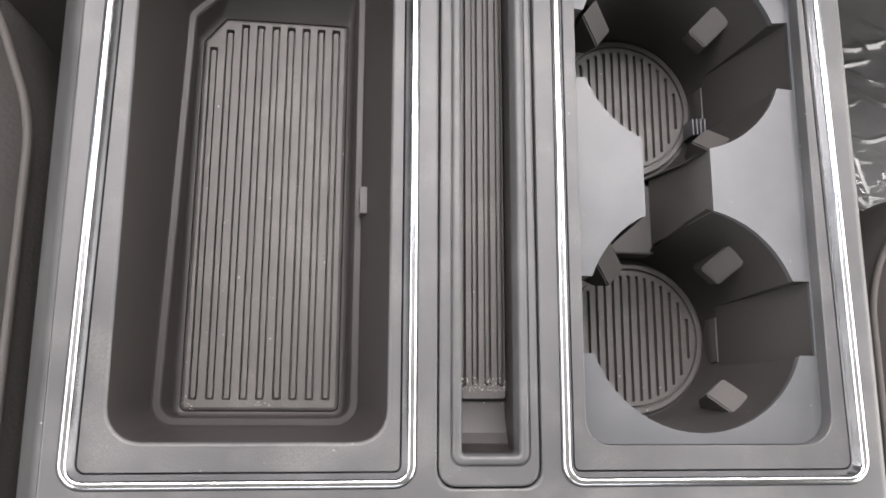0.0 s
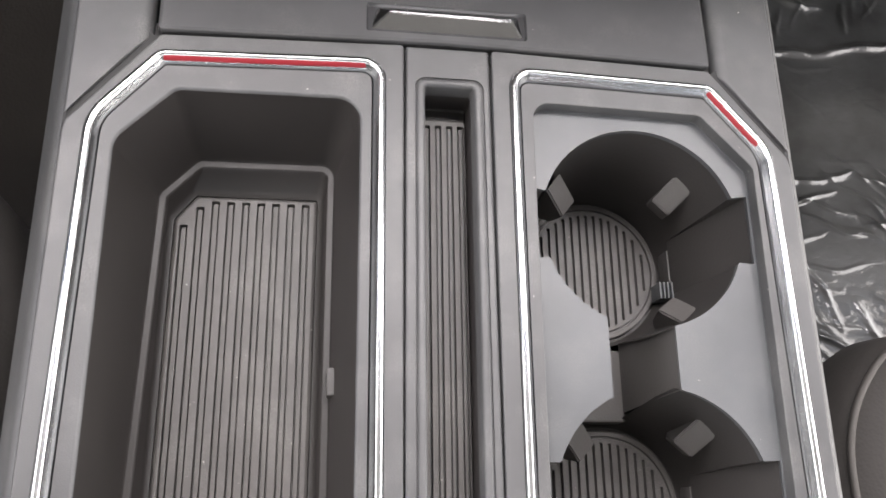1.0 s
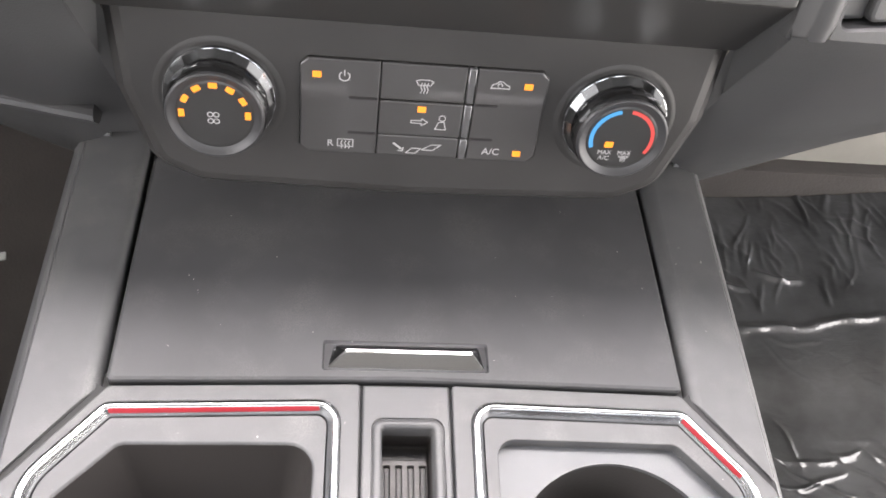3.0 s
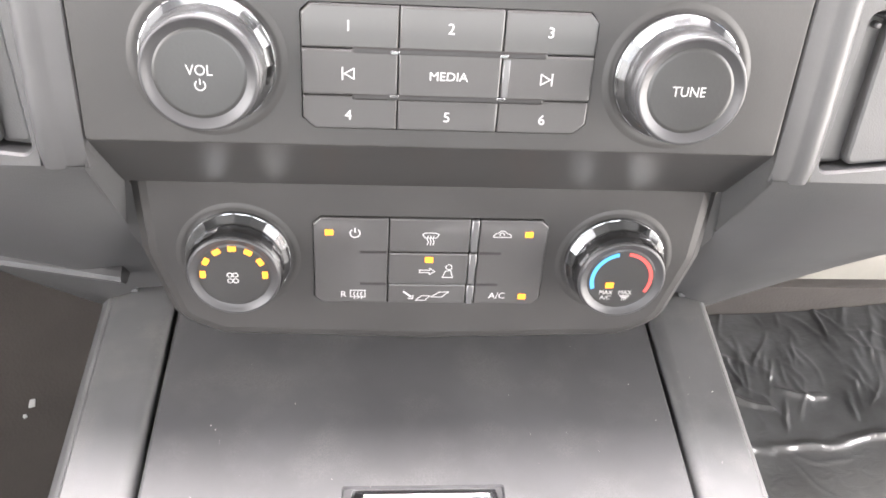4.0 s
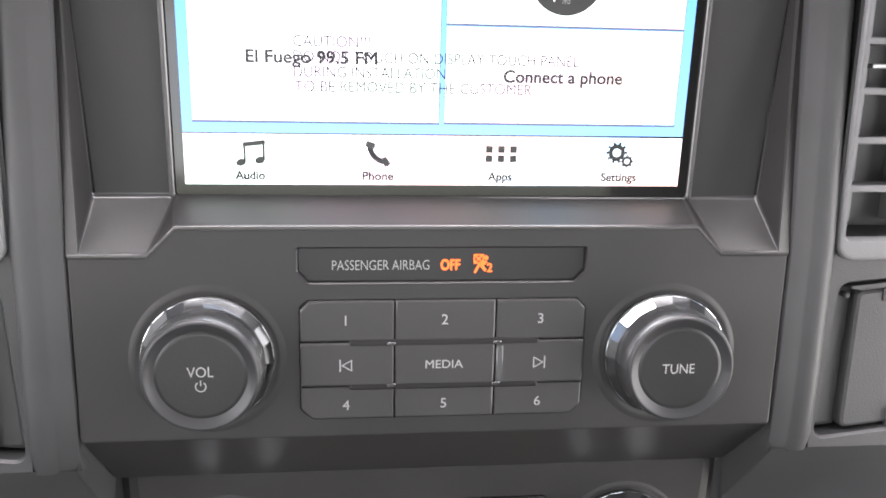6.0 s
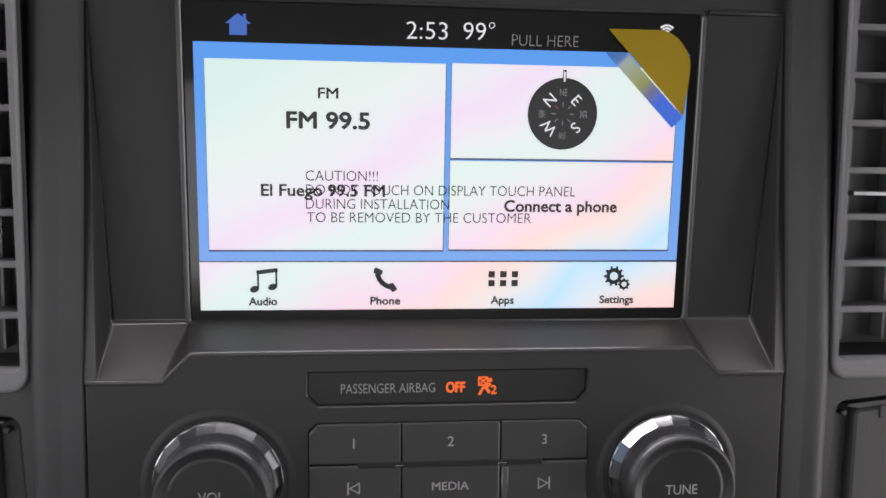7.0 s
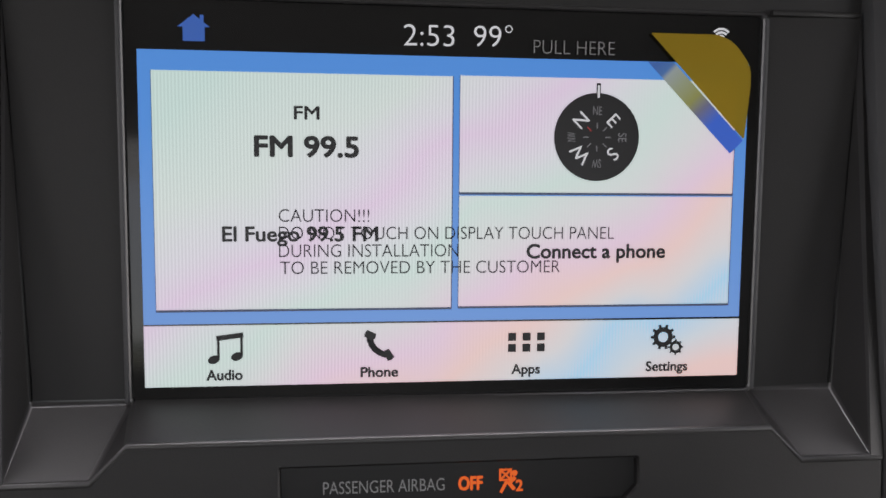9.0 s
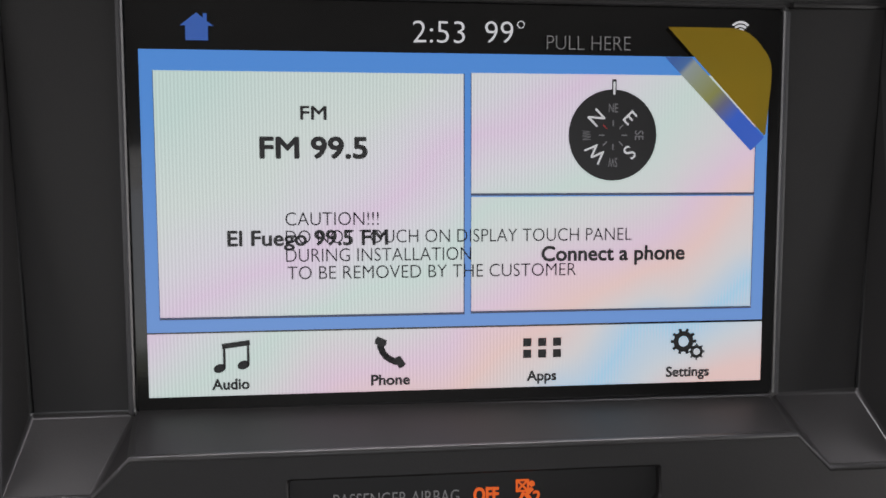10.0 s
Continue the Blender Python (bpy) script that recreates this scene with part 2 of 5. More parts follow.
def under(ob, parent):
    """Parents ob while it keeps its place; parents here stand unturned."""
    ob.parent = parent
    ob.matrix_parent_inverse = Matrix.Translation(parent.location).inverted()
    return ob


class Outline(list):
    """A rounded outline that remembers its corners, so that it can be moved in or out cleanly."""


def rounded(points, radii, n=6):
    """A closed outline, anticlockwise, with rounded corners."""
    out, k = Outline(), len(points)
    if not hasattr(radii, "__len__"):
        radii = [radii] * k
    out.corners, out.radii, out.steps = list(points), list(radii), n
    for i, p in enumerate(points):
        p = Vector(p)
        a, b = (Vector(points[i - 1]) - p), (Vector(points[(i + 1) % k]) - p)
        la, lb = a.length, b.length
        a, b = a / la, b / lb
        half = a.angle(b) / 2
        r = radii[i]
        d = min(r / math.tan(half), 0.49 * la, 0.49 * lb)
        if d < 1e-6:
            out.append(tuple(p))
            continue
        r = d * math.tan(half)
        c = p + (a + b).normalized() * (r / math.sin(half))
        s, e = p + a * d - c, p + b * d - c
        turn = s.angle_signed(e)
        for j in range(n + 1):
            w = -turn * j / n
            out.append((c.x + s.x * math.cos(w) - s.y * math.sin(w), c.y + s.x * math.sin(w) + s.y * math.cos(w)))
    return out


def box_outline(x0, x1, y0, y1, r, n=5):
    return rounded([(x0, y0), (x1, y0), (x1, y1), (x0, y1)], r, n)


def inset(loop, d):
    """The outline moved inwards by d (anticlockwise outlines)."""
    if isinstance(loop, Outline):
        return rounded(inset(loop.corners, d), [max(r - d, min(r, 0.0015)) if r > 0 else 0 for r in loop.radii], loop.steps)
    out, k = [], len(loop)
    for i in range(k):
        p, q, r = Vector(loop[i - 1]), Vector(loop[i]), Vector(loop[(i + 1) % k])
        u, v = (q - p), (r - q)
        if u.length < 1e-9 or v.length < 1e-9:
            u = v = (r - p)
        u, v = u.normalized(), v.normalized()
        nu, nv = Vector((-u.y, u.x)), Vector((-v.y, v.x))
        b = nu + nv
        b = b / max(b.length_squared, 0.4) * 2
        out.append((q.x + b.x * d, q.y + b.y * d))
    return out


def ring(bm, loop, z):
    return [bm.verts.new((x, y, z)) for x, y in loop]


def bridge(bm, a, b):
    k = len(a)
    for i in range(k):
        bm.faces.new((a[i], a[(i + 1) % k], b[(i + 1) % k], b[i]))


def rings(bm, steps, cap_top=False, cap_bottom=False):
    """Skins a run of outlines, each given with its height."""
    made = [ring(bm, l, z) for l, z in steps]
    for a, b in zip(made, made[1:]):
        bridge(bm, a, b)
    if cap_top:
        bm.faces.new(made[-1]).material_index = 1
    if cap_bottom:
        bm.faces.new(made[0]).material_index = 1
    return made


def slab(bm, loop, z0, z1, bevel=0.0008):
    """A plate with a rounded upper edge."""
    rings(bm, [(loop, z0), (loop, z1 - bevel), (inset(loop, bevel * 0.3), z1 - bevel * 0.3), (inset(loop, bevel), z1)], True, True)
    return bm


def sheet(bm, outer, holes, z):
    """A flat face with holes."""
    edges = []
    for loop in (outer, *holes):
        vs = ring(bm, loop, z)
        edges += [bm.edges.new((vs[i], vs[(i + 1) % len(vs)])) for i in range(len(vs))]
    bmesh.ops.triangle_fill(bm, use_beauty=True, use_dissolve=False, edges=edges, normal=(0, 0, 1))


def plate(bm, outer, holes, z0, z1, bevel=0.0012):
    """A plate with holes, its outer upper edge rounded."""
    rings(bm, [(outer, z0), (outer, z1 - bevel), (inset(outer, bevel * 0.3), z1 - bevel * 0.3), (inset(outer, bevel), z1)])
    for h in holes:
        rings(bm, [(h, z1), (h, z0)])
    sheet(bm, inset(outer, bevel), holes, z1)


def lathe(bm, profile, n=48, centre=(0, 0), cap=True):
    """Turns (radius, height) round the local z axis in n sides."""
    made = []
    for r, z in profile:
        made.append([bm.verts.new((centre[0] + r * math.cos(2 * math.pi * j / n), centre[1] + r * math.sin(2 * math.pi * j / n), z)) for j in range(n)])
    for a, b in zip(made, made[1:]):
        bridge(bm, a, b)
    if cap:
        bm.faces.new(made[-1])
    return bm


def block(bm, x0, x1, y0, y1, z0, z1, bevel=0.0):
    vs = [bm.verts.new((x, y, z)) for z in (z0, z1) for x, y in ((x0, y0), (x1, y0), (x1, y1), (x0, y1))]
    fs = [bm.faces.new([vs[i] for i in q]) for q in ((3, 2, 1, 0), (4, 5, 6, 7), (0, 1, 5, 4), (1, 2, 6, 5), (2, 3, 7, 6), (3, 0, 4, 7))]
    if bevel:
        es = list({e for f in fs for e in f.edges})
        bmesh.ops.bevel(bm, geom=es, offset=bevel, segments=2, affect="EDGES", profile=0.6)
    return bm


def stroke(bm, pts, w, h=0.0, closed=False):
    """A printed line of width w through the points."""
    pts = [Vector(p) for p in pts]
    if closed:
        pts.append(pts[0])
    for a, b in zip(pts, pts[1:]):
        d = (b - a)
        if d.length < 1e-9:
            continue
        d = d.normalized()
        s, e = Vector((-d.y, d.x)) * w / 2, d * w * 0.35
        bm.faces.new([bm.verts.new((*q, h)) for q in (a - s - e, b - s + e, b + s + e, a + s - e)])
    return bm


def disc(bm, c, r, h=0.0, n=24, r2=None):
    if r2 is None:
        bm.faces.new([bm.verts.new((c[0] + r * math.cos(2 * math.pi * i / n), c[1] + r * math.sin(2 * math.pi * i / n), h)) for i in range(n)])
    else:
        arc(bm, c, (r + r2) / 2, 0, 360, abs(r - r2), h, n)
    return bm


def arc(bm, c, r, a0, a1, w, h=0.0, n=20):
    rows = []
    for i in range(n + 1):
        a = radians(a0 + (a1 - a0) * i / n)
        rows.append([bm.verts.new((c[0] + q * math.cos(a), c[1] + q * math.sin(a), h)) for q in (r - w / 2, r + w / 2)])
    for p, q in zip(rows, rows[1:]):
        bm.faces.new((p[0], q[0], q[1], p[1]))
    return bm


def faces_of(bm, groups):
    """Faces from lists of places."""
    for g in groups:
        bm.faces.new([bm.verts.new(p) for p in g])
    return bm


def poly(bm, pts, h=0.0):
    bm.faces.new([bm.verts.new((x, y, h)) for x, y in pts])
    return bm


def lettering(text, size, at, h=0.0, width=None, weight=0.0, spin=0.0, align="CENTER", bold=0.0):
    """A bmesh of the text, its cap height `size`, centred on `at`, squeezed to `width`."""
    cu = bpy.data.curves.new("text", "FONT")
    cu.body, cu.size, cu.align_x, cu.align_y = text, 1.0, "LEFT", "BOTTOM_BASELINE"
    cu.offset, cu.resolution_u = weight, 4
    ob = bpy.data.objects.new("text", cu)
    scene.collection.objects.link(ob)
    bpy.context.view_layer.update()
    me = bpy.data.meshes.new_from_object(ob.evaluated_get(bpy.context.evaluated_depsgraph_get()))
    bpy.data.objects.remove(ob)
    bpy.data.curves.remove(cu)
    bm = bmesh.new()
    bm.from_mesh(me)
    bpy.data.meshes.remove(me)
    xs = [v.co.x for v in bm.verts]
    x0, x1 = min(xs), max(xs)
    cap = 0.70
    s = size / cap
    sx = width / (x1 - x0) if width else s
    mid = {"CENTER": (x0 + x1) / 2, "LEFT": x0}[align]
    m = Matrix.Translation((at[0], at[1], h)) @ Matrix.Rotation(radians(spin), 4, "Z") @ Matrix.Diagonal((sx, s, 1, 1)) @ Matrix.Translation((-mid, -cap / 2, 0))
    bmesh.ops.transform(bm, matrix=m, verts=bm.verts)
    if bold:
        # thicken the strokes evenly: copies a hair's breadth off in six directions
        first = list(bm.faces)
        for k in range(6):
            geo = bmesh.ops.duplicate(bm, geom=first)["geom"]
            a = radians(60 * k)
            bmesh.ops.translate(bm, vec=(bold * math.cos(a), bold * math.sin(a), 0.000006 * (k + 1)), verts=[g for g in geo if isinstance(g, bmesh.types.BMVert)])
    return bm


def leaning(y, z, lean):
    """The frame of a panel that leans back: its x to the right, its y up the face, its z towards the seats."""
    a = radians(lean)
    return Matrix(((1, 0, 0, 0), (0, math.sin(a), -math.cos(a), y), (0, math.cos(a), math.sin(a), z), (0, 0, 0, 1)))


SCREEN = leaning(0.3701, 0.2090, 15.1)
RADIO = leaning(0.3153, 0.1204, 19.1)
CLIMATE = leaning(0.3161, 0.0053, 15.2)


def mirrored(points):
    if isinstance(points, Outline):
        return rounded(mirrored(points.corners), points.radii[::-1], points.steps)
    return [(-x, y) for x, y in reversed(points)]


# ---- cab shell: floor, roof, doors, firewall ----
def structure(name, bm, mat, label):
    return tagged(part(name, bm, mat, None, label), category=name.split("_")[0], kind="structure")


FLOOR = -0.29
structure("floor", block(bmesh.new(), -0.9, 0.9, -1.6, 1.0, FLOOR - 0.03, FLOOR), CARPET, "dark carpeted cab floor")
structure("ceiling", block(bmesh.new(), -0.9, 0.9, -1.6, 0.30, 0.86, 0.90), SHELL, "light cloth roof lining of the cab")


def side_wall(x0, x1, y0, y1, z0, z1, wy0, wy1, wz0, wz1, axis):
    """A cab wall with one window opening through it."""
    bm = bmesh.new()
    for a, b, c, d in ((y0, y1, z0, wz0), (y0, y1, wz1, z1), (y0, wy0, wz0, wz1), (wy1, y1, wz0, wz1)):
        if axis == "x":
            block(bm, x0, x1, a, b, c, d)
        else:
            block(bm, a, b, x0, x1, c, d)
    return bm


structure("wall_left", side_wall(-0.93, -0.90, -1.6, 1.0, FLOOR, 0.86, -0.95, 0.45, 0.2, 0.78, "x"), SHELL, "driver door side with its window opening")
structure("wall_right", side_wall(0.90, 0.93, -1.6, 1.0, FLOOR, 0.86, -0.62, 0.60, -0.24, 0.78, "x"), SHELL, "passenger side with its door standing open")
structure("wall_rear", side_wall(-1.63, -1.60, -0.9, 0.9, FLOOR, 0.86, -0.7, 0.7, 0.3, 0.8, "y"), SHELL, "rear cab wall with its window opening")
structure("wall_front", block(bmesh.new(), -0.9, 0.9, 1.0, 1.03, FLOOR, 0.45), CARPET, "dark firewall ahead of the dashboard")


# ---- centre console ----
console = thing("center_console", "charcoal plastic centre console with chrome-rimmed storage and cup holders", "console", (0, 0.1, FLOOR))


def console_part(name, bm, mat, label="", m=None, sharp=20):
    return under(part(name, bm, mat, None, label, m, sharp), console)


REAR = -0.14
# body: a flared tub from the floor to just under the top panels
tub = [(rounded([(-w, REAR), (w, REAR), (w, 0.50), (-w, 0.50)], 0.004), z) for w, z in
       ((0.192, FLOOR), (0.184, -0.15), (0.1760, -0.052), (0.1730, -0.034), (0.1618, -0.0092), (0.1601, -0.0056), (0.1587, -0.0032), (0.1572, -0.0014), (0.1557, -0.0005), (0.1535, -0.0030))]
bm = bmesh.new()
rings(bm, tub)
console_part("body", bm, PLASTIC, sharp=60)

# outlines of the two rims, the pocket, the tray and the slot
RIM_L = rounded([(-0.1500, -0.0025), (-0.0270, -0.0025), (-0.0272, 0.2475), (-0.1216, 0.2447), (-0.1472, 0.2140)], [0.009, 0.008, 0.010, 0.007, 0.022], 6)
RIM_R = mirrored(RIM_L)
MOUTH = rounded([(-0.1376, 0.0117), (-0.0358, 0.0117), (-0.0360, 0.2307), (-0.1146, 0.2301), (-0.1380, 0.2056)], [0.014, 0.013, 0.012, 0.008, 0.013], 6)
LEDGE = rounded([(-0.1288, 0.0192), (-0.0472, 0.0192), (-0.0478, 0.2145), (-0.1085, 0.2142), (-0.1243, 0.1975)], [0.009, 0.009, 0.006, 0.004, 0.005])
MAT = rounded([(-0.1205, 0.0240), (-0.0540, 0.0240), (-0.0540, 0.2022), (-0.1105, 0.2022), (-0.1200, 0.1900)], [0.003, 0.003, 0.002, 0.002, 0.002])
TRAYHOLE = rounded([(0.0372, 0.0118), (0.1382, 0.0118), (0.1394, 0.2058), (0.1164, 0.2308), (0.0378, 0.2326)], [0.010, 0.012, 0.006, 0.006, 0.008])
W = 0.1555
MAIN = rounded([(-W, REAR), (W, REAR), (W, 0.2060), (0.1548, 0.2103), (0.1213, 0.2520), (0.0195, 0.2548), (0.0195, -0.0030), (-0.0195, -0.0030),
                (-0.0195, 0.2548), (-0.1213, 0.2520), (-0.1548, 0.2103), (-W, 0.2060)],
               [0.002, 0.002, 0.003, 0.003, 0.003, 0.0015, 0.007, 0.007, 0.0015, 0.003, 0.003, 0.003], 4)
bm = bmesh.new()
plate(bm, MAIN, [inset(RIM_L, -0.0002), inset(RIM_R, -0.0002)], -0.006, 0.0, 0.0007)
console_part("top_panel", bm, PLASTIC)
bm = bmesh.new()
block(bm, -0.150, 0.150, 0.2480, 0.430, -0.0140, -0.0115)
block(bm, -0.126, 0.126, 0.2480, 0.2600, -0.0100, -0.0056)
for k in (1, -1):
    q = [(0.1180, 0.2480), (0.1515, 0.2080), (0.1553, 0.2050), (0.1555, 0.2170), (0.1300, 0.2560)]
    slab(bm, q if k > 0 else mirrored(q), -0.0050, -0.0016, 0.0002)
block(bm, -0.0210, -0.0170, -0.006, 0.2500, -0.0060, -0.0035)
block(bm, 0.0170, 0.0210, -0.006, 0.2500, -0.0060, -0.0035)
block(bm, -0.0170, 0.0170, -0.006, 0.0020, -0.0060, -0.0035)
console_part("gap_liner", bm, GROOVE)

# side strips beside the lid
def strip_loop(d, e):
    """The strip's outline with its lid side moved out by d and its other sides in by e."""
    return rounded([(0.1250 + d, 0.2520 - d * 1.2416 + e), (0.1545 - e, 0.2153 + e), (0.1557 - e, 0.2125 + e), (0.1557 - e, 0.4200), (0.1254 + d, 0.4200)], [0.003, 0.006, 0.006, 0.001, 0.001], 4)


for s in (1, -1):
    bm = bmesh.new()
    side = (lambda q: q) if s > 0 else mirrored
    rings(bm, [(side(strip_loop(d, e)), z) for d, e, z in ((0, 0, -0.014), (0, 0, -0.0052), (0.0005, 0, -0.0032), (0.0015, 0, -0.0016), (0.0028, 0.0002, -0.0007), (0.0044, 0.0005, -0.0002), (0.0062, 0.0010, 0.0))], True)
    console_part("side_strip", bm, PLASTIC, sharp=50)

# spine panel with the narrow slot
SPINE = rounded([(-0.0189, -0.0024), (0.0189, -0.0024), (0.0184, 0.2546), (-0.0184, 0.2546)], [0.0065, 0.0065, 0.001, 0.001])
SLOT = rounded([(-0.0146, 0.0046), (0.0156, 0.0046), (0.0158, 0.2400), (-0.0146, 0.2400)], [0.005, 0.005, 0.005, 0.005])
bm = bmesh.new()
plate(bm, SPINE, [SLOT], -0.004, -0.0006, 0.0010)
console_part("spine_panel", bm, PLASTIC)
bm = bmesh.new()
rings(bm, [(SLOT, -0.0006), (inset(SLOT, 0.0003), -0.0014), (inset(SLOT, 0.0006), -0.0014), (inset(SLOT, 0.0009), -0.0004), (inset(SLOT, 0.0015), 0.0001), (inset(SLOT, 0.0033), 0.0002),
           (inset(SLOT, 0.0041), -0.0004), (inset(SLOT, 0.0045), -0.0020), (inset(SLOT, 0.0048), -0.0084)])
console_part("slot_lip", bm, PLASTIC, sharp=60)
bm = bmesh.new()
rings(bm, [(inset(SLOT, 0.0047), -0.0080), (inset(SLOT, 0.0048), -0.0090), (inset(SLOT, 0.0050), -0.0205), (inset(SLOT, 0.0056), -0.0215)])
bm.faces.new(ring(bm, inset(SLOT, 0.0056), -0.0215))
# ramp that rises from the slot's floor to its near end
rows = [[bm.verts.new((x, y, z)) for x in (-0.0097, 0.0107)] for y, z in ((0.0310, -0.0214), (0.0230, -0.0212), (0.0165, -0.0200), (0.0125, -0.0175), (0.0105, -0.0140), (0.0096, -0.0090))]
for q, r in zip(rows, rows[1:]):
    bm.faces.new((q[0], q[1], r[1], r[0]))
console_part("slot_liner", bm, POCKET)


def chrome_rim(loop, label):
    prof = [(0.0, -0.004), (0.0, 0.0000), (0.0002, 0.0007), (0.0006, 0.0013), (0.0012, 0.0016), (0.0020, 0.0018), (0.0027, 0.0016), (0.0032, 0.0011), (0.0035, 0.0005),
            (0.0041, -0.0006), (0.0048, -0.0018), (0.0054, -0.0030), (0.0055, -0.0050)]
    bm = bmesh.new()
    rings(bm, [(inset(loop, o), z) for o, z in prof])
    return console_part("chrome_rim", bm, CHROME, label, sharp=60)


chrome_rim(RIM_L, "bright chrome rim round the storage pocket")
chrome_rim(RIM_R, "bright chrome rim round the cup holder tray")
# red reflection in the chrome, built as strips on the inner slope of the rims
def rim_reflection(a, b, t0, t1):
    """A thin strip, a painted reflection, on the slope inside the rim's edge from a to b."""
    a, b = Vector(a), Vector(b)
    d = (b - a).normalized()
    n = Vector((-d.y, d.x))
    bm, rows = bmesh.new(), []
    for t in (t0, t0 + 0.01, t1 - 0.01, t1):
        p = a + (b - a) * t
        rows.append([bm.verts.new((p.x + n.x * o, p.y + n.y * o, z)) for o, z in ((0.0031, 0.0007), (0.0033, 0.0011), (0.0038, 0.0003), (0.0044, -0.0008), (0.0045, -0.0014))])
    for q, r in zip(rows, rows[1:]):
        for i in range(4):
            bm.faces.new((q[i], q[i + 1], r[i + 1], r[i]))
    return console_part("red_reflection", bm, RED, "painted red reflection along the chrome rim", sharp=40)


rim_reflection((-0.0272, 0.2475), (-0.1216, 0.2447), 0.07, 0.985)
rim_reflection((0.1472, 0.2140), (0.1216, 0.2447), 0.12, 0.96)

# storage pocket
bm = bmesh.new()
sheet(bm, inset(RIM_L, 0.0058), [MOUTH], -0.0030)
rings(bm, [(inset(RIM_L, 0.0058), -0.0030), (inset(RIM_L, 0.0057), -0.0050)])
rings(bm, [(MOUTH, -0.0030), (inset(MOUTH, 0.0006), -0.0029), (inset(MOUTH, 0.0012), -0.0032), (inset(MOUTH, 0.0017), -0.0038), (inset(MOUTH, 0.0019), -0.0046)])
console_part("pocket_surround", bm, PLASTIC, sharp=40)
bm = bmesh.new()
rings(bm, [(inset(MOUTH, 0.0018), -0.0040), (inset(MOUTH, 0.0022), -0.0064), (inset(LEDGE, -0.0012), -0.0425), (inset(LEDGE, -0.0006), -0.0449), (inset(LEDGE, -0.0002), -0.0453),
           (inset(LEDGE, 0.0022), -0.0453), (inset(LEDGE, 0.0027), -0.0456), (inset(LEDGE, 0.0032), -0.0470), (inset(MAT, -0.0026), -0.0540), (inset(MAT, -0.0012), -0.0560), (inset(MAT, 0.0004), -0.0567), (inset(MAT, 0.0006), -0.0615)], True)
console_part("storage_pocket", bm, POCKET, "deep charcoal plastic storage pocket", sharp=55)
bm = bmesh.new()
block(bm, -0.0482, -0.0440, 0.1070, 0.1190, -0.0470, -0.0370, 0.0008)
console_part("latch_tab", bm, GRIP)

# cup tray with its double opening
CA, CB, CR = (0.0872, 0.0622), (0.0872, 0.1785), 0.0458
# the wells lean a little as they go down, shifted to fit the camera's view
LEAN = (-0.0032, -0.0022)


def circle_run(c, r, a0, a1, n):
    return [(c[0] + r * math.cos(radians(a0 + (a1 - a0) * i / n)), c[1] + r * math.sin(radians(a0 + (a1 - a0) * i / n))) for i in range(n + 1)]


def cup_outline():
    """Anticlockwise: round the lower cup, up its right notch, the right web, the upper cup, and back down the left."""
    r, a = CR, 19.0
    out = circle_run(CA, r, 180 + a, 360 - a, 20)
    out += [(0.1372, out[-1][1]), (0.1374, CA[1] + 0.0158)]
    up = math.degrees(math.acos((0.0975 - CA[0]) / r))
    out += circle_run(CA, r, a + 1, up, 9)
    out += [(0.0975, CB[1] - r * math.sin(radians(up)))] + circle_run(CB, r, -up, -a - 1, 9)[1:]
    out += [(0.1374, CB[1] - 0.0160), (0.1376, CB[1] + 0.0158)]
    out += circle_run(CB, r, a, 180 - a, 20)
    out += [(0.0396, CB[1] + 0.0152), (0.0396, CB[1] - 0.0160)]
    dn = math.degrees(math.acos((0.0678 - CB[0]) / r))
    out += circle_run(CB, r, 180 + a + 1, 360 - dn, 9)
    out += circle_run(CA, r, dn, 180 - a - 1, 9)
    out += [(0.0393, CA[1] + 0.0158), (0.0393, CA[1] - 0.0152)]
    return out


CUPS = cup_outline()
bm = bmesh.new()
sheet(bm, inset(RIM_R, 0.0058), [TRAYHOLE], -0.0030)
rings(bm, [(inset(RIM_R, 0.0058), -0.0030), (inset(RIM_R, 0.0057), -0.0050)])
rings(bm, [(TRAYHOLE, -0.0030), (inset(TRAYHOLE, 0.0003), -0.0032), (inset(TRAYHOLE, 0.0004), -0.0036), (inset(TRAYHOLE, 0.0002), -0.0125)])
console_part("tray_surround", bm, PLASTIC)
bm = bmesh.new()
sheet(bm, inset(TRAYHOLE, 0.0008), [CUPS], -0.0096)
rings(bm, [(inset(TRAYHOLE, 0.0008), -0.0096), (inset(TRAYHOLE, 0.0006), -0.0093), (inset(TRAYHOLE, 0.0004), -0.0095), (inset(TRAYHOLE, 0.0003), -0.0120)])
rings(bm, [(CUPS, -0.0096), (inset(CUPS, -0.0003), -0.0106), (inset(CUPS, -0.0003), -0.0130)])
console_part("cup_tray", bm, TRAY, "grey plastic cup holder tray with two round openings")


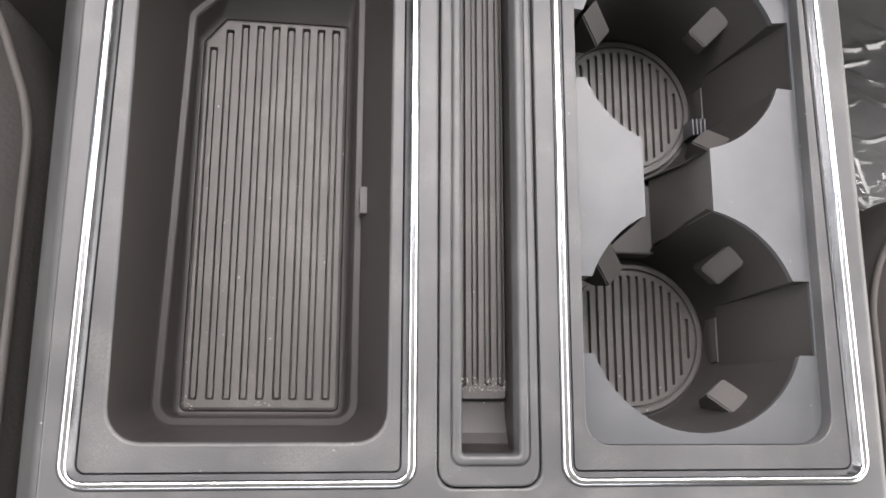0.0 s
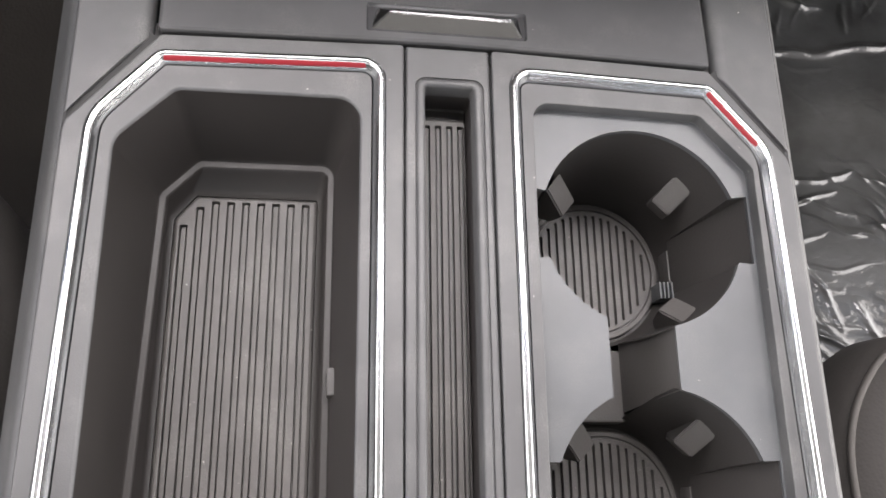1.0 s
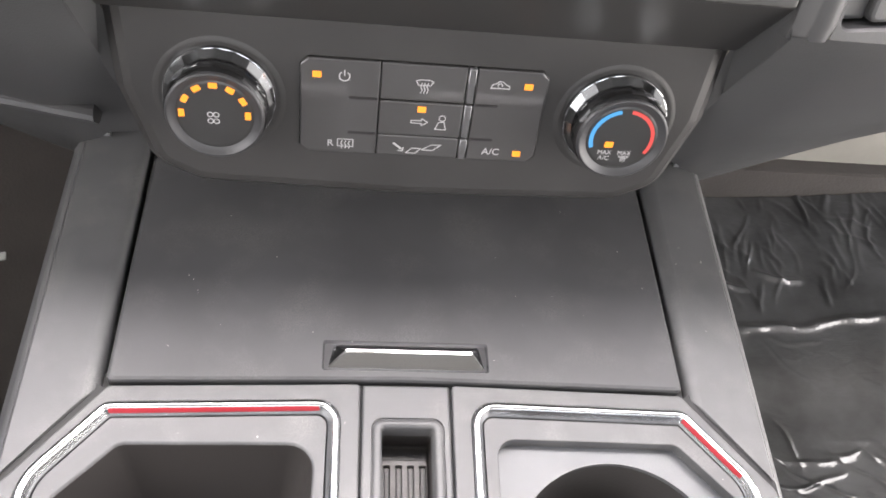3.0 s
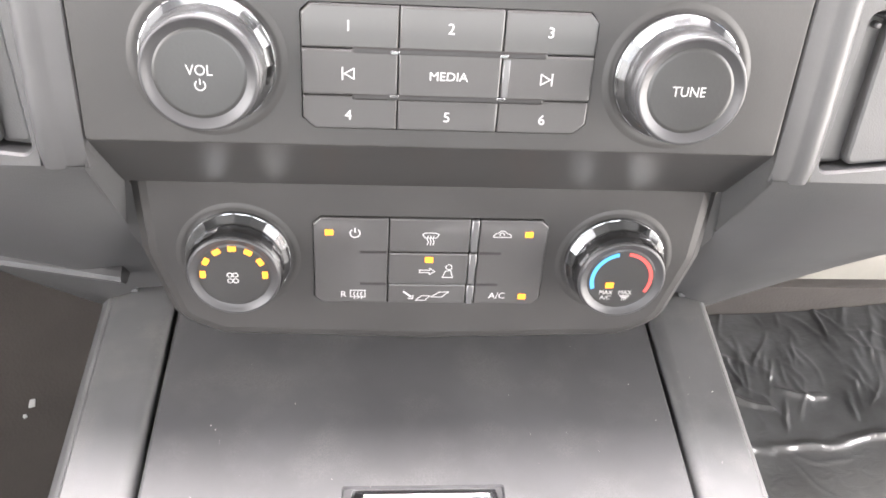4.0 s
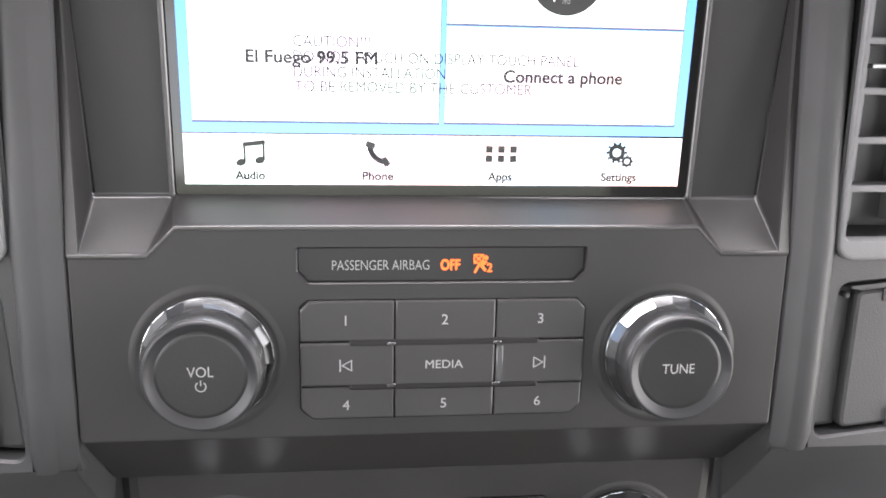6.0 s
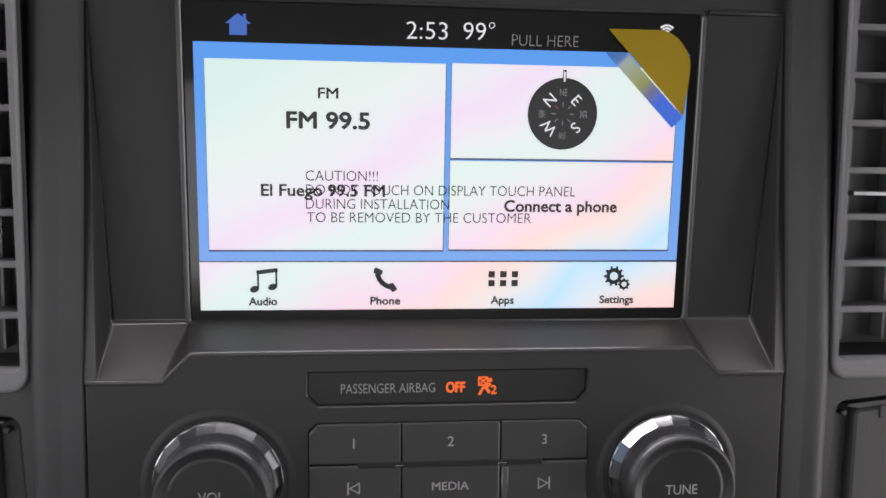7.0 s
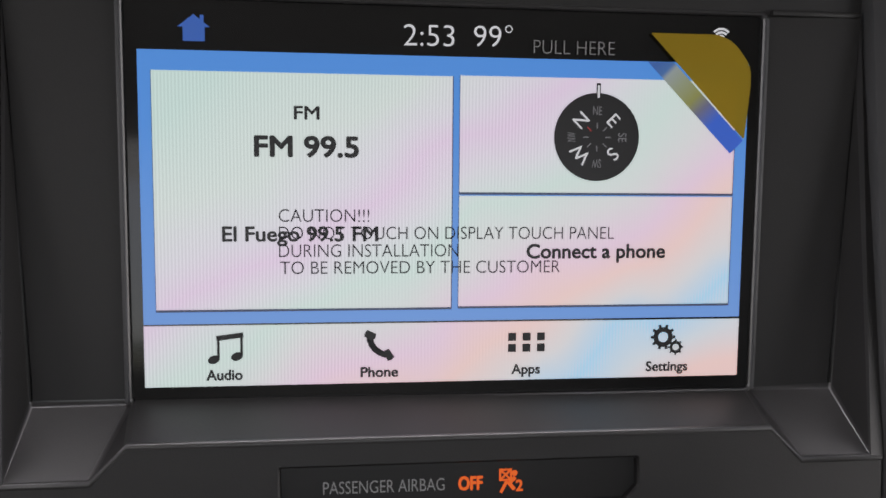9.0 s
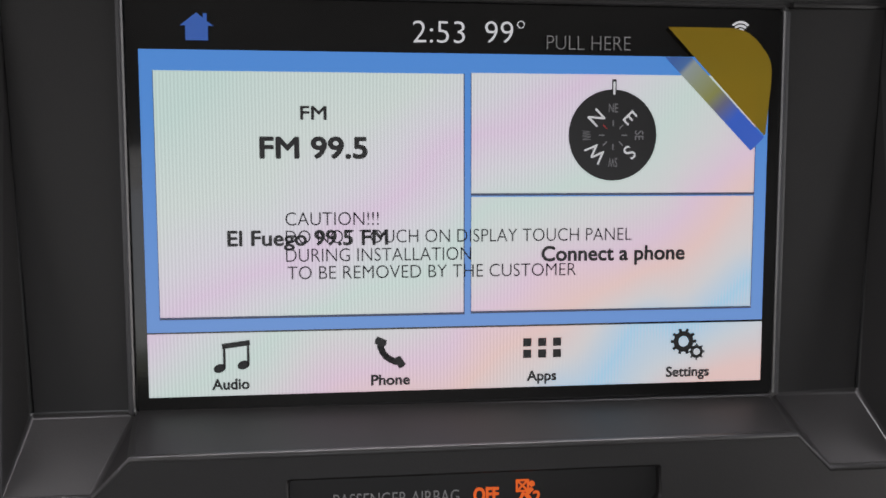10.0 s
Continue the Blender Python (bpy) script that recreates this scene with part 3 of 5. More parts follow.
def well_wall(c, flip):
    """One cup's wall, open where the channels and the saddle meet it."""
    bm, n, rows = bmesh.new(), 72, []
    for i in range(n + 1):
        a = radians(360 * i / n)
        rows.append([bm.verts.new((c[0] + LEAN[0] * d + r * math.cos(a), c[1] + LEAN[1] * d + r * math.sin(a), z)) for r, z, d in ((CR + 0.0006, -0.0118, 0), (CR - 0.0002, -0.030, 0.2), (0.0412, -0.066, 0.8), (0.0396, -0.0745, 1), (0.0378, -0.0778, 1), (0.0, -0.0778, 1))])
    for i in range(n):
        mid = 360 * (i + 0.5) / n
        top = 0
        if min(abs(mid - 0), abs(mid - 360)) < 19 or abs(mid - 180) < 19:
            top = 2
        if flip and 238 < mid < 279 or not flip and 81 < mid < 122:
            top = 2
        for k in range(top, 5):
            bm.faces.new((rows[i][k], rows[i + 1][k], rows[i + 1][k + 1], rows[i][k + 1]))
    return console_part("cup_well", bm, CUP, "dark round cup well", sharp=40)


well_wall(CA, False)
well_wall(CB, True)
WELL = ((CR + 0.0006, -0.0118, 0), (CR - 0.0002, -0.030, 0.2), (0.0412, -0.066, 0.8))
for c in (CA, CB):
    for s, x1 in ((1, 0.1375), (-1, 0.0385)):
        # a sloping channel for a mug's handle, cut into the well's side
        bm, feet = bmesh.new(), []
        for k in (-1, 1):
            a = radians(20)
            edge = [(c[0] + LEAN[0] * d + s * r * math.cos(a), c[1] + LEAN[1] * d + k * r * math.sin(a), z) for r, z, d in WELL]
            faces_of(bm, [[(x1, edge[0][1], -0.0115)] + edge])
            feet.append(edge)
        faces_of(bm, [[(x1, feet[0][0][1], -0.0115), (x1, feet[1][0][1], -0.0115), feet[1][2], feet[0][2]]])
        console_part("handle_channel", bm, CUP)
for c in (CA, CB):
    bm = bmesh.new()
    block(bm, 0.1222, 0.1231, c[1] - 0.0140, c[1] + 0.0070, -0.0765, -0.0648, 0.0003)
    console_part("channel_sill", bm, GRIP)
for i in range(4):
    bm = bmesh.new()
    x = 0.1170 + 0.0019 * i
    block(bm, x - 0.0005, x + 0.0005, CB[1] - 0.0185, CB[1] - 0.0100, -0.0760, -0.0640 + 0.0004 * i, 0.0003)
    console_part("clip_rib", bm, TRAY)
# passage between the cups: a low floor and its two walls
bm = bmesh.new()
for x0, x1, ya, yb in ((0.0978, 0.0930, 0.0040, 0.0080), (0.0676, 0.0690, 0.0040, 0.0080)):
    rows = []
    for k in range(9):
        t = k / 8
        x, z = x0 + (x1 - x0) * t, -0.0115 - 0.0545 * t
        r = CR - 0.004 * t
        half = math.sqrt(r * r - (x - CA[0]) ** 2)
        rows.append([bm.verts.new(p) for p in ((x, CA[1] + half, z), (x, CB[1] - half, z))])
    for p, q in zip(rows, rows[1:]):
        bm.faces.new((p[0], p[1], q[1], q[0]))
floor_run = [(0.0600, 0.0990), (0.0945, 0.0990)]
floor_back = [(0.0945, 0.1335), (0.0600, 0.1335)]
slab(bm, rounded(floor_run + floor_back, 0.002, 3), -0.0780, -0.0660, 0.0010)
console_part("cup_passage", bm, GRIP, sharp=30)


def grip_tab(c, deg, move=(0.0016, -0.0014), z=-0.0325):
    """A sprung rubber grip that stands out of the cup wall."""
    bm = bmesh.new()
    w, r0, r1 = 0.0056, 0.0462, 0.0325
    vs = [bm.verts.new(p) for p in ((r1, -w, z - 0.011), (r1, w, z - 0.011), (r0, w, z + 0.002), (r0, -w, z + 0.002), (r1 + 0.003, -w, z - 0.024), (r1 + 0.003, w, z - 0.024), (r0, w, z - 0.034), (r0, -w, z - 0.034))]
    for q in ((0, 1, 2, 3), (4, 5, 1, 0), (5, 6, 2, 1), (7, 4, 0, 3), (7, 6, 5, 4)):
        bm.faces.new([vs[i] for i in q])
    bmesh.ops.bevel(bm, geom=list(bm.edges), offset=0.0007, segments=2, affect="EDGES")
    bmesh.ops.transform(bm, matrix=Matrix.Translation((c[0] + move[0], c[1] + move[1], 0)) @ Matrix.Rotation(radians(deg), 4, "Z"), verts=bm.verts)
    console_part("grip_tab", bm, GRIP)


for c, deg in ((CA, 48), (CA, -50), (CA, 138), (CB, 46), (CB, -50), (CB, 142)):
    grip_tab(c, deg, (0.0034, -0.0006) if deg > 90 else (0.0016, -0.0014))


# ribbed rubber mats
def ribbed(outline, grooves, z, thick=0.0045, width=0.0034, edge=0.0005):
    """A mat with grooves, each (x, y0, y1)."""
    bm = bmesh.new()
    cuts = [box_outline(x - width / 2, x + width / 2, a, b, 0.0005, 2) for x, a, b in grooves]
    rings(bm, [(outline, z - thick), (outline, z - 0.0006 - edge), (inset(outline, edge * 0.5), z - edge * 0.35), (inset(outline, edge), z)])
    sheet(bm, inset(outline, edge), [inset(c, -0.0002) for c in cuts], z)
    for c in cuts:
        rings(bm, [(inset(c, -0.0002), z), (c, z - 0.0003), (inset(c, 0.0001), z - 0.0034), (inset(c, 0.0006), z - 0.0034), (inset(c, 0.0008), z - 0.0013)], True)
    return bm
step = 0.00686
gr = [(-0.1150 + step * i, 0.0293, 0.1990 if i > 1 else (0.1870, 0.1960)[i]) for i in range(9)]
tagged(part("pocket_mat", ribbed(MAT, gr, -0.0560, edge=0.0022), RUBBER), "ribbed grey rubber mat lying in the storage pocket", "mat")
SMAT = box_outline(-0.0096, 0.0104, 0.0292, 0.2285, 0.0018)
tagged(part("slot_mat", ribbed(SMAT, [(0.0006 + 0.0051 * k, 0.0345, 0.2260) for k in (-1.5, -0.5, 0.5, 1.5)], -0.0190, width=0.0027), RUBBER),
       "narrow ribbed rubber mat with dust at its end", "mat")
def round_mat(c, z=-0.0750, pitch=0.0041, width=0.0017):
    """A round mat: rim ring, ring groove, and a ribbed disc inside."""
    bm = bmesh.new()
    o, a, b = (circle_run(c, r, 0, 355, 71) for r in (0.0362, 0.0336, 0.0322))
    rings(bm, [(o, z - 0.003), (o, z - 0.0005), (inset(o, 0.0005), z)])
    sheet(bm, inset(o, 0.0005), [a], z)
    rings(bm, [(a, z), (inset(a, 0.0003), z - 0.0014), (inset(b, -0.0003), z - 0.0014), (b, z - 0.0002)])
    cuts = []
    for i in range(-7, 8):
        half = math.sqrt(0.0303 ** 2 - (i * pitch) ** 2)
        cuts.append(box_outline(c[0] + i * pitch - width / 2, c[0] + i * pitch + width / 2, c[1] - half, c[1] + half, 0.0006, 2))
    sheet(bm, b, cuts, z - 0.0002)
    for k in cuts:
        rings(bm, [(k, z - 0.0002), (inset(k, 0.0003), z - 0.0026)], True)
    return bm


for c in (CA, CB):
    tagged(part("cup_mat", round_mat((c[0] + LEAN[0], c[1] + LEAN[1])), RUBBER), "round ribbed rubber mat in the bottom of a cup holder", "mat", "cup holder mats")

# sliding lid with its handle; it falls away a little towards the dash
FALL = Matrix.Translation((0, 0.2552, 0)) @ Matrix.Rotation(radians(-1.9), 4, "X") @ Matrix.Translation((0, -0.2552, 0))
LID = rounded([(-0.1232, 0.2541), (0.0, 0.2567), (0.1232, 0.2541), (0.1230, 0.4300), (-0.1230, 0.4300)], [0.0025, 0.0, 0.0025, 0.001, 0.001])
HAND = rounded([(-0.0360, 0.2608), (0.0364, 0.2608), (0.0364, 0.2752), (-0.0360, 0.2752)], 0.0012, 3)
bm = bmesh.new()
plate(bm, LID, [HAND], -0.0047, 0.0002, 0.0018)
bmesh.ops.transform(bm, matrix=FALL, verts=bm.verts)
lid = console_part("lid", bm, PANEL, "closed sliding lid of the console bin")
bm = bmesh.new()
rings(bm, [(HAND, 0.0002), (inset(HAND, 0.0004), -0.0002), (inset(HAND, 0.0008), -0.0014)], True)
bmesh.ops.transform(bm, matrix=FALL, verts=bm.verts)
under(part("handle_recess", bm, RECESS), lid)
bm = bmesh.new()
bar = [(-0.0262, 0.2686, 0.0030), (0.0290, 0.2686, 0.0030), (0.0290, 0.2693, 0.0031), (-0.0262, 0.2693, 0.0031), (-0.0345, 0.2622, -0.002), (0.0352, 0.2622, -0.002), (0.0330, 0.2745, -0.002), (-0.0318, 0.2745, -0.002)]
vs = [bm.verts.new(p) for p in bar]
for q in ((0, 1, 2, 3), (4, 5, 1, 0), (5, 6, 2, 1), (6, 7, 3, 2), (7, 4, 0, 3)):
    bm.faces.new([vs[i] for i in q])
bmesh.ops.bevel(bm, geom=list(bm.edges), offset=0.00035, segments=2, affect="EDGES")
bmesh.ops.transform(bm, matrix=FALL, verts=bm.verts)
under(part("lid_handle", bm, HANDLE, None, "chrome bar handle on the lid"), lid)

# ---- dashboard ----
dash = thing("dashboard", "charcoal grained plastic dashboard with a tall centre stack", "dashboard", (0, 0.6, FLOOR))


def dash_part(name, bm, mat, label="", m=None, sharp=20):
    return under(part(name, bm, mat, None, label, m, sharp), dash)


def on(m, u, v, h=0.0):
    return m @ Vector((u, v, h))


R_, S_, L_ = (lambda u, v, h=0.0: tuple(on(RADIO, u, v, h))), (lambda u, v, h=0.0: tuple(on(SCREEN, u, v, h))), (lambda u, v, h=0.0: tuple(on(CLIMATE, u, v, h)))

# screen surround: recess floor, facets, shelves
bm = bmesh.new()
lipc, lipo, shelf = 0.1070, 0.0977, 0.0122
for s in (1, -1):
    a = R_(s * 0.0870, lipc); b = R_(s * 0.0962, lipo); c = R_(s * 0.1172, lipo)
    d = S_(s * 0.0908, shelf); e = S_(s * 0.1182, shelf); f = S_(s * 0.1206, 0.1215)
    g = S_(s * 0.0908, 0.1240)
    faces_of(bm, [[a, b, d], [b, c, e, d], [c, f, e], [d, e, f, g]])
    # outer post beside the recess, up to the roof of the stack
    faces_of(bm, [[c, R_(s * 0.1210, lipo), S_(s * 0.1215, 0.1240, 0.0010), f], [f, S_(s * 0.1215, 0.1240, 0.001), S_(s * 0.0908, 0.1240, 0.001), g]])
faces_of(bm, [[R_(-0.0870, lipc), R_(0.0870, lipc), S_(0.0908, shelf), S_(-0.0908, shelf)]])
# field above the screen
faces_of(bm, [[S_(-0.1215, 0.1240, 0.001), S_(0.1215, 0.1240, 0.001), S_(0.1215, 0.215, 0.004), S_(-0.1215, 0.215, 0.004)]])
bmesh.ops.remove_doubles(bm, verts=bm.verts, dist=1e-5)
bmesh.ops.recalc_face_normals(bm, faces=bm.faces)
ridges = [e for e in bm.edges if len(e.link_faces) == 2 and e.calc_face_angle(0) > radians(7) and (SCREEN.inverted() @ ((e.verts[0].co + e.verts[1].co) / 2)).y < 0.12]
# ridge bevels take the paler edge material as their highlight
bmesh.ops.bevel(bm, geom=ridges, offset=0.0011, segments=3, affect="EDGES", profile=0.5, material=1)
surround = dash_part("screen_surround", bm, FACE, "sculpted dark recess round the touchscreen", sharp=30)
surround.data.materials.append(EDGE)
# soft ledge over each side of the recess
for s in (1, -1):
    bm = bmesh.new()
    a, b = sorted((s * 0.0926, s * 0.1206))
    block(bm, a, b, 0.1236, 0.1254, -0.001, 0.0028, 0.0008)
    dash_part("recess_ledge", bm, FACE, m=SCREEN)
# rounded lip between the shelf and the radio face
bm = bmesh.new()
run = [(-0.1206, lipo), (-0.0962, lipo), (-0.0870, lipc), (0.0870, lipc), (0.0962, lipo), (0.1206, lipo)]
ringlets = []
for i, (u, v) in enumerate(run):
    ringlets.append([bm.verts.new(R_(u, v - 0.0003 + 0.0011 * math.sin(radians(45 * k)), -0.0008 + 0.0011 * math.cos(radians(45 * k)))) for k in range(8)])
for p, q in zip(ringlets, ringlets[1:]):
    bridge(bm, p, q)
dash_part("shelf_lip", bm, EDGE, sharp=80)

# radio face and the overhang below it
bm = bmesh.new()
PABW = rounded([(-0.0452, 0.0878), (0.0448, 0.0878), (0.0488, 0.0920), (0.0488, 0.1004), (-0.0490, 0.1004), (-0.0490, 0.0920)], 0.0008, 3)
RADIO_WELL = rounded([(-0.0440, 0.0402), (0.0450, 0.0402), (0.0492, 0.0440), (0.0492, 0.0790), (0.0462, 0.0826), (-0.0454, 0.0826), (-0.0484, 0.0800), (-0.0484, 0.0440)], 0.0008, 3)
FACEPLATE = rounded([(-0.1210, 0.0335), (0.1205, 0.0335), (0.1208, lipo), (0.0962, lipo), (0.0870, lipc), (-0.0870, lipc), (-0.0962, lipo), (-0.1208, lipo)], 0.0012, 3)
plate(bm, FACEPLATE, [PABW, RADIO_WELL], -0.012, 0.0, 0.0008)
dash_part("radio_faceplate", bm, FACE, m=RADIO)
bm = bmesh.new()
faces_of(bm, [[R_(-0.121, 0.034, -0.0006), R_(0.121, 0.034, -0.0006), L_(0.1195, 0.1140), L_(-0.1195, 0.1140)]])
faces_of(bm, [[R_(s * 0.121, 0.034, -0.0006), L_(s * 0.1195, 0.1140), R_(s * 0.1215, 0.034, -0.03)] for s in (1, -1)])
dash_part("overhang", bm, FACE, "dark glossy band under the radio")
# climate face
bm = bmesh.new()
CLIMATE_WELL = rounded([(-0.0440, 0.0568), (0.0460, 0.0568), (0.0492, 0.0600), (0.0486, 0.0965), (0.0462, 0.0998), (-0.0450, 0.0998), (-0.0482, 0.0965), (-0.0484, 0.0600)], 0.0008, 3)
CFACE = rounded([(-0.0900, 0.0345), (0.0, 0.0320), (0.0900, 0.0345), (0.1090, 0.0440), (0.1195, 0.0800), (0.1205, 0.1290), (-0.1205, 0.1290), (-0.1195, 0.0800), (-0.1090, 0.0440)],
                [0.02, 0.0, 0.02, 0.018, 0.01, 0.001, 0.001, 0.01, 0.018])
rings(bm, [(inset(CFACE, 0.004), -0.050), (CFACE, -0.012), (inset(CFACE, 0.0012), -0.005), (inset(CFACE, 0.0050), -0.0010), (inset(CFACE, 0.0085), 0.0)])
sheet(bm, inset(CFACE, 0.0085), [CLIMATE_WELL], 0.0)
rings(bm, [(CLIMATE_WELL, 0.0), (CLIMATE_WELL, -0.006)])
dash_part("climate_faceplate", bm, FACE, m=CLIMATE)
bm = bmesh.new()
slab(bm, CLIMATE_WELL, -0.0075, -0.0052, 0.0002)
dash_part("key_well", bm, GROOVE, m=CLIMATE)
bm = bmesh.new()
slab(bm, RADIO_WELL, -0.0075, -0.0052, 0.0002)
dash_part("key_well", bm, GROOVE, m=RADIO)

# posts beside the stack, with a rounded front
def post(s):
    bm = bmesh.new()
    prof = [(0.1210, -0.030), (0.1212, -0.0008), (0.1217, 0.0005), (0.1262, 0.0014), (0.1278, 0.0012), (0.1290, 0.0014), (0.1306, 0.0022), (0.1335, 0.0027), (0.1360, 0.0018), (0.1376, 0.0), (0.1380, -0.004)]
    rows = []
    for v, back, out in ((0.0225, -0.0030, 0.0), (0.0290, -0.0010, 0.0), (0.0500, 0.0, 0.0), (0.1000, 0.0, 0.0), (0.1600, -0.004, 0.0), (0.2500, -0.010, 0.0)):
        rows.append([bm.verts.new(on(RADIO, s * (x + out), v, h + back)) for x, h in prof])
    for a, b in zip(rows, rows[1:]):
        for i in range(len(prof) - 1):
            bm.faces.new((a[i], a[i + 1], b[i + 1], b[i]))
    return dash_part("trim_post", bm, POSTMAT, sharp=50)


post(1), post(-1)


RECESS_COVER = rounded([(0.1384, 0.0262), (0.2150, 0.0342), (0.2120, 0.0932), (0.1418, 0.0866)], [0.004, 0.005, 0.005, 0.005])


def side_face(s):
    """Dash face outboard of the post with openings for the vent and the cover."""
    bm = bmesh.new()
    outer = [(0.1372, 0.0235), (0.60, 0.0235), (0.60, 0.2600), (0.1372, 0.2600)]
    holes = [box_outline(0.1390, 0.2050, 0.0956, 0.2480, 0.006), RECESS_COVER]
    if s < 0:
        outer, holes = mirrored(outer), [mirrored(h) for h in holes]
    sheet(bm, outer, holes, -0.0010)
    for h in holes:
        rings(bm, [(h, -0.0010), (inset(h, 0.0008), -0.0022), (inset(h, 0.001), -0.055)], True)
    return dash_part("side_face", bm, DASH, m=RADIO)


side_face(1), side_face(-1)


def lower_dash(s):
    """Lower panel that sweeps back under the dash, its edge rising outboard."""
    bm = bmesh.new()
    rows = []
    for x, m1, m2, m3 in ((0.1228, (0.1225, 0.345, 0.090), (0.1215, 0.360, 0.050), (0.1210, 0.386, 0.004)),
                          (0.1450, (0.1430, 0.326, 0.108), (0.1430, 0.352, 0.058), (0.1450, 0.384, 0.003)),
                          (0.1560, (0.1560, 0.324, 0.110), (0.1560, 0.355, 0.050), (0.1580, 0.400, -0.040)),
                          (0.1900, (0.1900, 0.323, 0.114), (0.1900, 0.362, 0.048), (0.1900, 0.420, -0.052)),
                          (0.2200, (0.2200, 0.323, 0.118), (0.2200, 0.364, 0.058), (0.2200, 0.420, -0.034)),
                          (0.2600, (0.2600, 0.322, 0.122), (0.2600, 0.364, 0.074), (0.2600, 0.420, -0.006)),
                          (0.3200, (0.3200, 0.321, 0.126), (0.3200, 0.362, 0.090), (0.3200, 0.420, 0.042)),
                          (0.6000, (0.6000, 0.320, 0.128), (0.6000, 0.360, 0.098), (0.6000, 0.420, 0.060))):
        a = [Vector(R_(x, 0.0235, -0.001))] + [Vector(p) for p in (m1, m2, m3)]
        run = []
        for k in range(13):
            t = k / 12
            q = a[0] * (1 - t) ** 3 + a[1] * 3 * t * (1 - t) ** 2 + a[2] * 3 * t * t * (1 - t) + a[3] * t ** 3
            run.append(q)
        run += [a[3] + Vector((0, 0.003, 0.0)), a[3] + Vector((0, 0.035, 0.03))]
        rows.append([bm.verts.new((s * q.x, q.y, q.z)) for q in run])
    for p, q in zip(rows, rows[1:]):
        for i in range(len(p) - 1):
            bm.faces.new((p[i], p[i + 1], q[i + 1], q[i]))
    return dash_part("lower_panel", bm, DASH, sharp=50)


lower_dash(1), lower_dash(-1)
for s in (1, -1):
    bm = bmesh.new()
    faces_of(bm, [[R_(s * 0.1206, 0.0345, -0.0008), R_(s * 0.1230, 0.0225, -0.0012), (s * 0.1232, 0.344, 0.092), L_(s * 0.1198, 0.116, -0.002)],
                  [L_(s * 0.1198, 0.116, -0.002), (s * 0.1232, 0.344, 0.092), (s * 0.1222, 0.372, 0.02), L_(s * 0.1085, 0.045, -0.03)]])
    dash_part("stack_cheek", bm, DASH)
# trim strip under the driver side panel
bm = bmesh.new()
rows = []
for x, top, low in ((-0.600, 0.120, 0.108), (-0.340, 0.086, 0.074), (-0.250, 0.071, 0.059), (-0.184, 0.0588, 0.0472), (-0.1410, 0.0490, 0.0376), (-0.1370, 0.0480, 0.0372)):
    rows.append([bm.verts.new((x, y, z)) for y, z in ((0.376, top + 0.001), (0.357, top), (0.3545, top - 0.0012), (0.3535, top - 0.0035), (0.3575, low + 0.0015), (0.3600, low), (0.382, low - 0.001))])
for p, q in zip(rows, rows[1:]):
    for i in range(6):
        bm.faces.new((p[i], p[i + 1], q[i + 1], q[i]))
bm.faces.new(rows[-1])
dash_part("knee_trim", bm, PANEL, "dark trim strip under the driver side dash")
for s in (1, -1):
    bm = bmesh.new()
    block(bm, s * 0.150 - 0.006, s * 0.150 + 0.006, 0.3835, 0.3860, 0.0002, 0.0024, 0.0006)
    dash_part("edge_clip", bm, SILVER)
# top of the dash
bm = bmesh.new()
faces_of(bm, [[R_(-0.9, 0.26, -0.001), R_(0.9, 0.26, -0.001), (0.9, 0.46, 0.40), (-0.9, 0.46, 0.40)], [(-0.9, 0.46, 0.40), (0.9, 0.46, 0.40), (0.9, 1.0, 0.44), (-0.9, 1.0, 0.44)]])
dash_part("dash_top", bm, DASH)

# ---- touchscreen ----
screen = thing("touchscreen", "wide touchscreen showing the radio home page behind a protective film", "screen", tuple(on(SCREEN, 0, 0.068, 0)))


def screen_part(name, bm, mat, h=0.0, label="", parent=None):
    ob = part(name, bm, mat, None, label, SCREEN @ Matrix.Translation((0, 0, h)))
    if parent is not None:
        bpy.context.view_layer.update()
        ob.parent = parent
        ob.matrix_parent_inverse = parent.matrix_world.inverted()
        return ob
    return under(ob, screen)


bm = bmesh.new()
slab(bm, box_outline(-0.0905, 0.0905, 0.0124, 0.1236, 0.0012), -0.004, 0.0006, 0.0004)
glass = screen_part("glass", bm, GLOSS)
bm = bmesh.new()
lip = box_outline(-0.0918, 0.0918, 0.0112, 0.1248, 0.0016)
rings(bm, [(lip, -0.003), (lip, 0.0010), (inset(lip, 0.0003), 0.0015), (inset(lip, 0.0008), 0.0016), (inset(lip, 0.0012), 0.0012), (inset(lip, 0.0013), -0.001)])
screen_part("bezel", bm, EDGE, 0.0, "thin glossy edge round the glass")
for s in (1, -1):
    bm = bmesh.new()
    a, b = sorted((s * 0.0910, s * 0.0923))
    block(bm, a, b, 0.0122, 0.1228, -0.003, 0.0020, 0.0005)
    screen_part("side_bead", bm, BEAD, 0.0, "grey bead along the side of the glass")
screen_part("background", poly(bmesh.new(), [(-0.0870, 0.0344), (0.0870, 0.0346), (0.0870, 0.1098), (-0.0870, 0.1098)]), UI_BLUE, 0.0008, "bright blue background of the home page")
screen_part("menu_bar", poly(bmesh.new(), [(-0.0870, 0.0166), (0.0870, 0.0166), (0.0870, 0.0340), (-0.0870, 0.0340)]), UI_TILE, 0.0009)


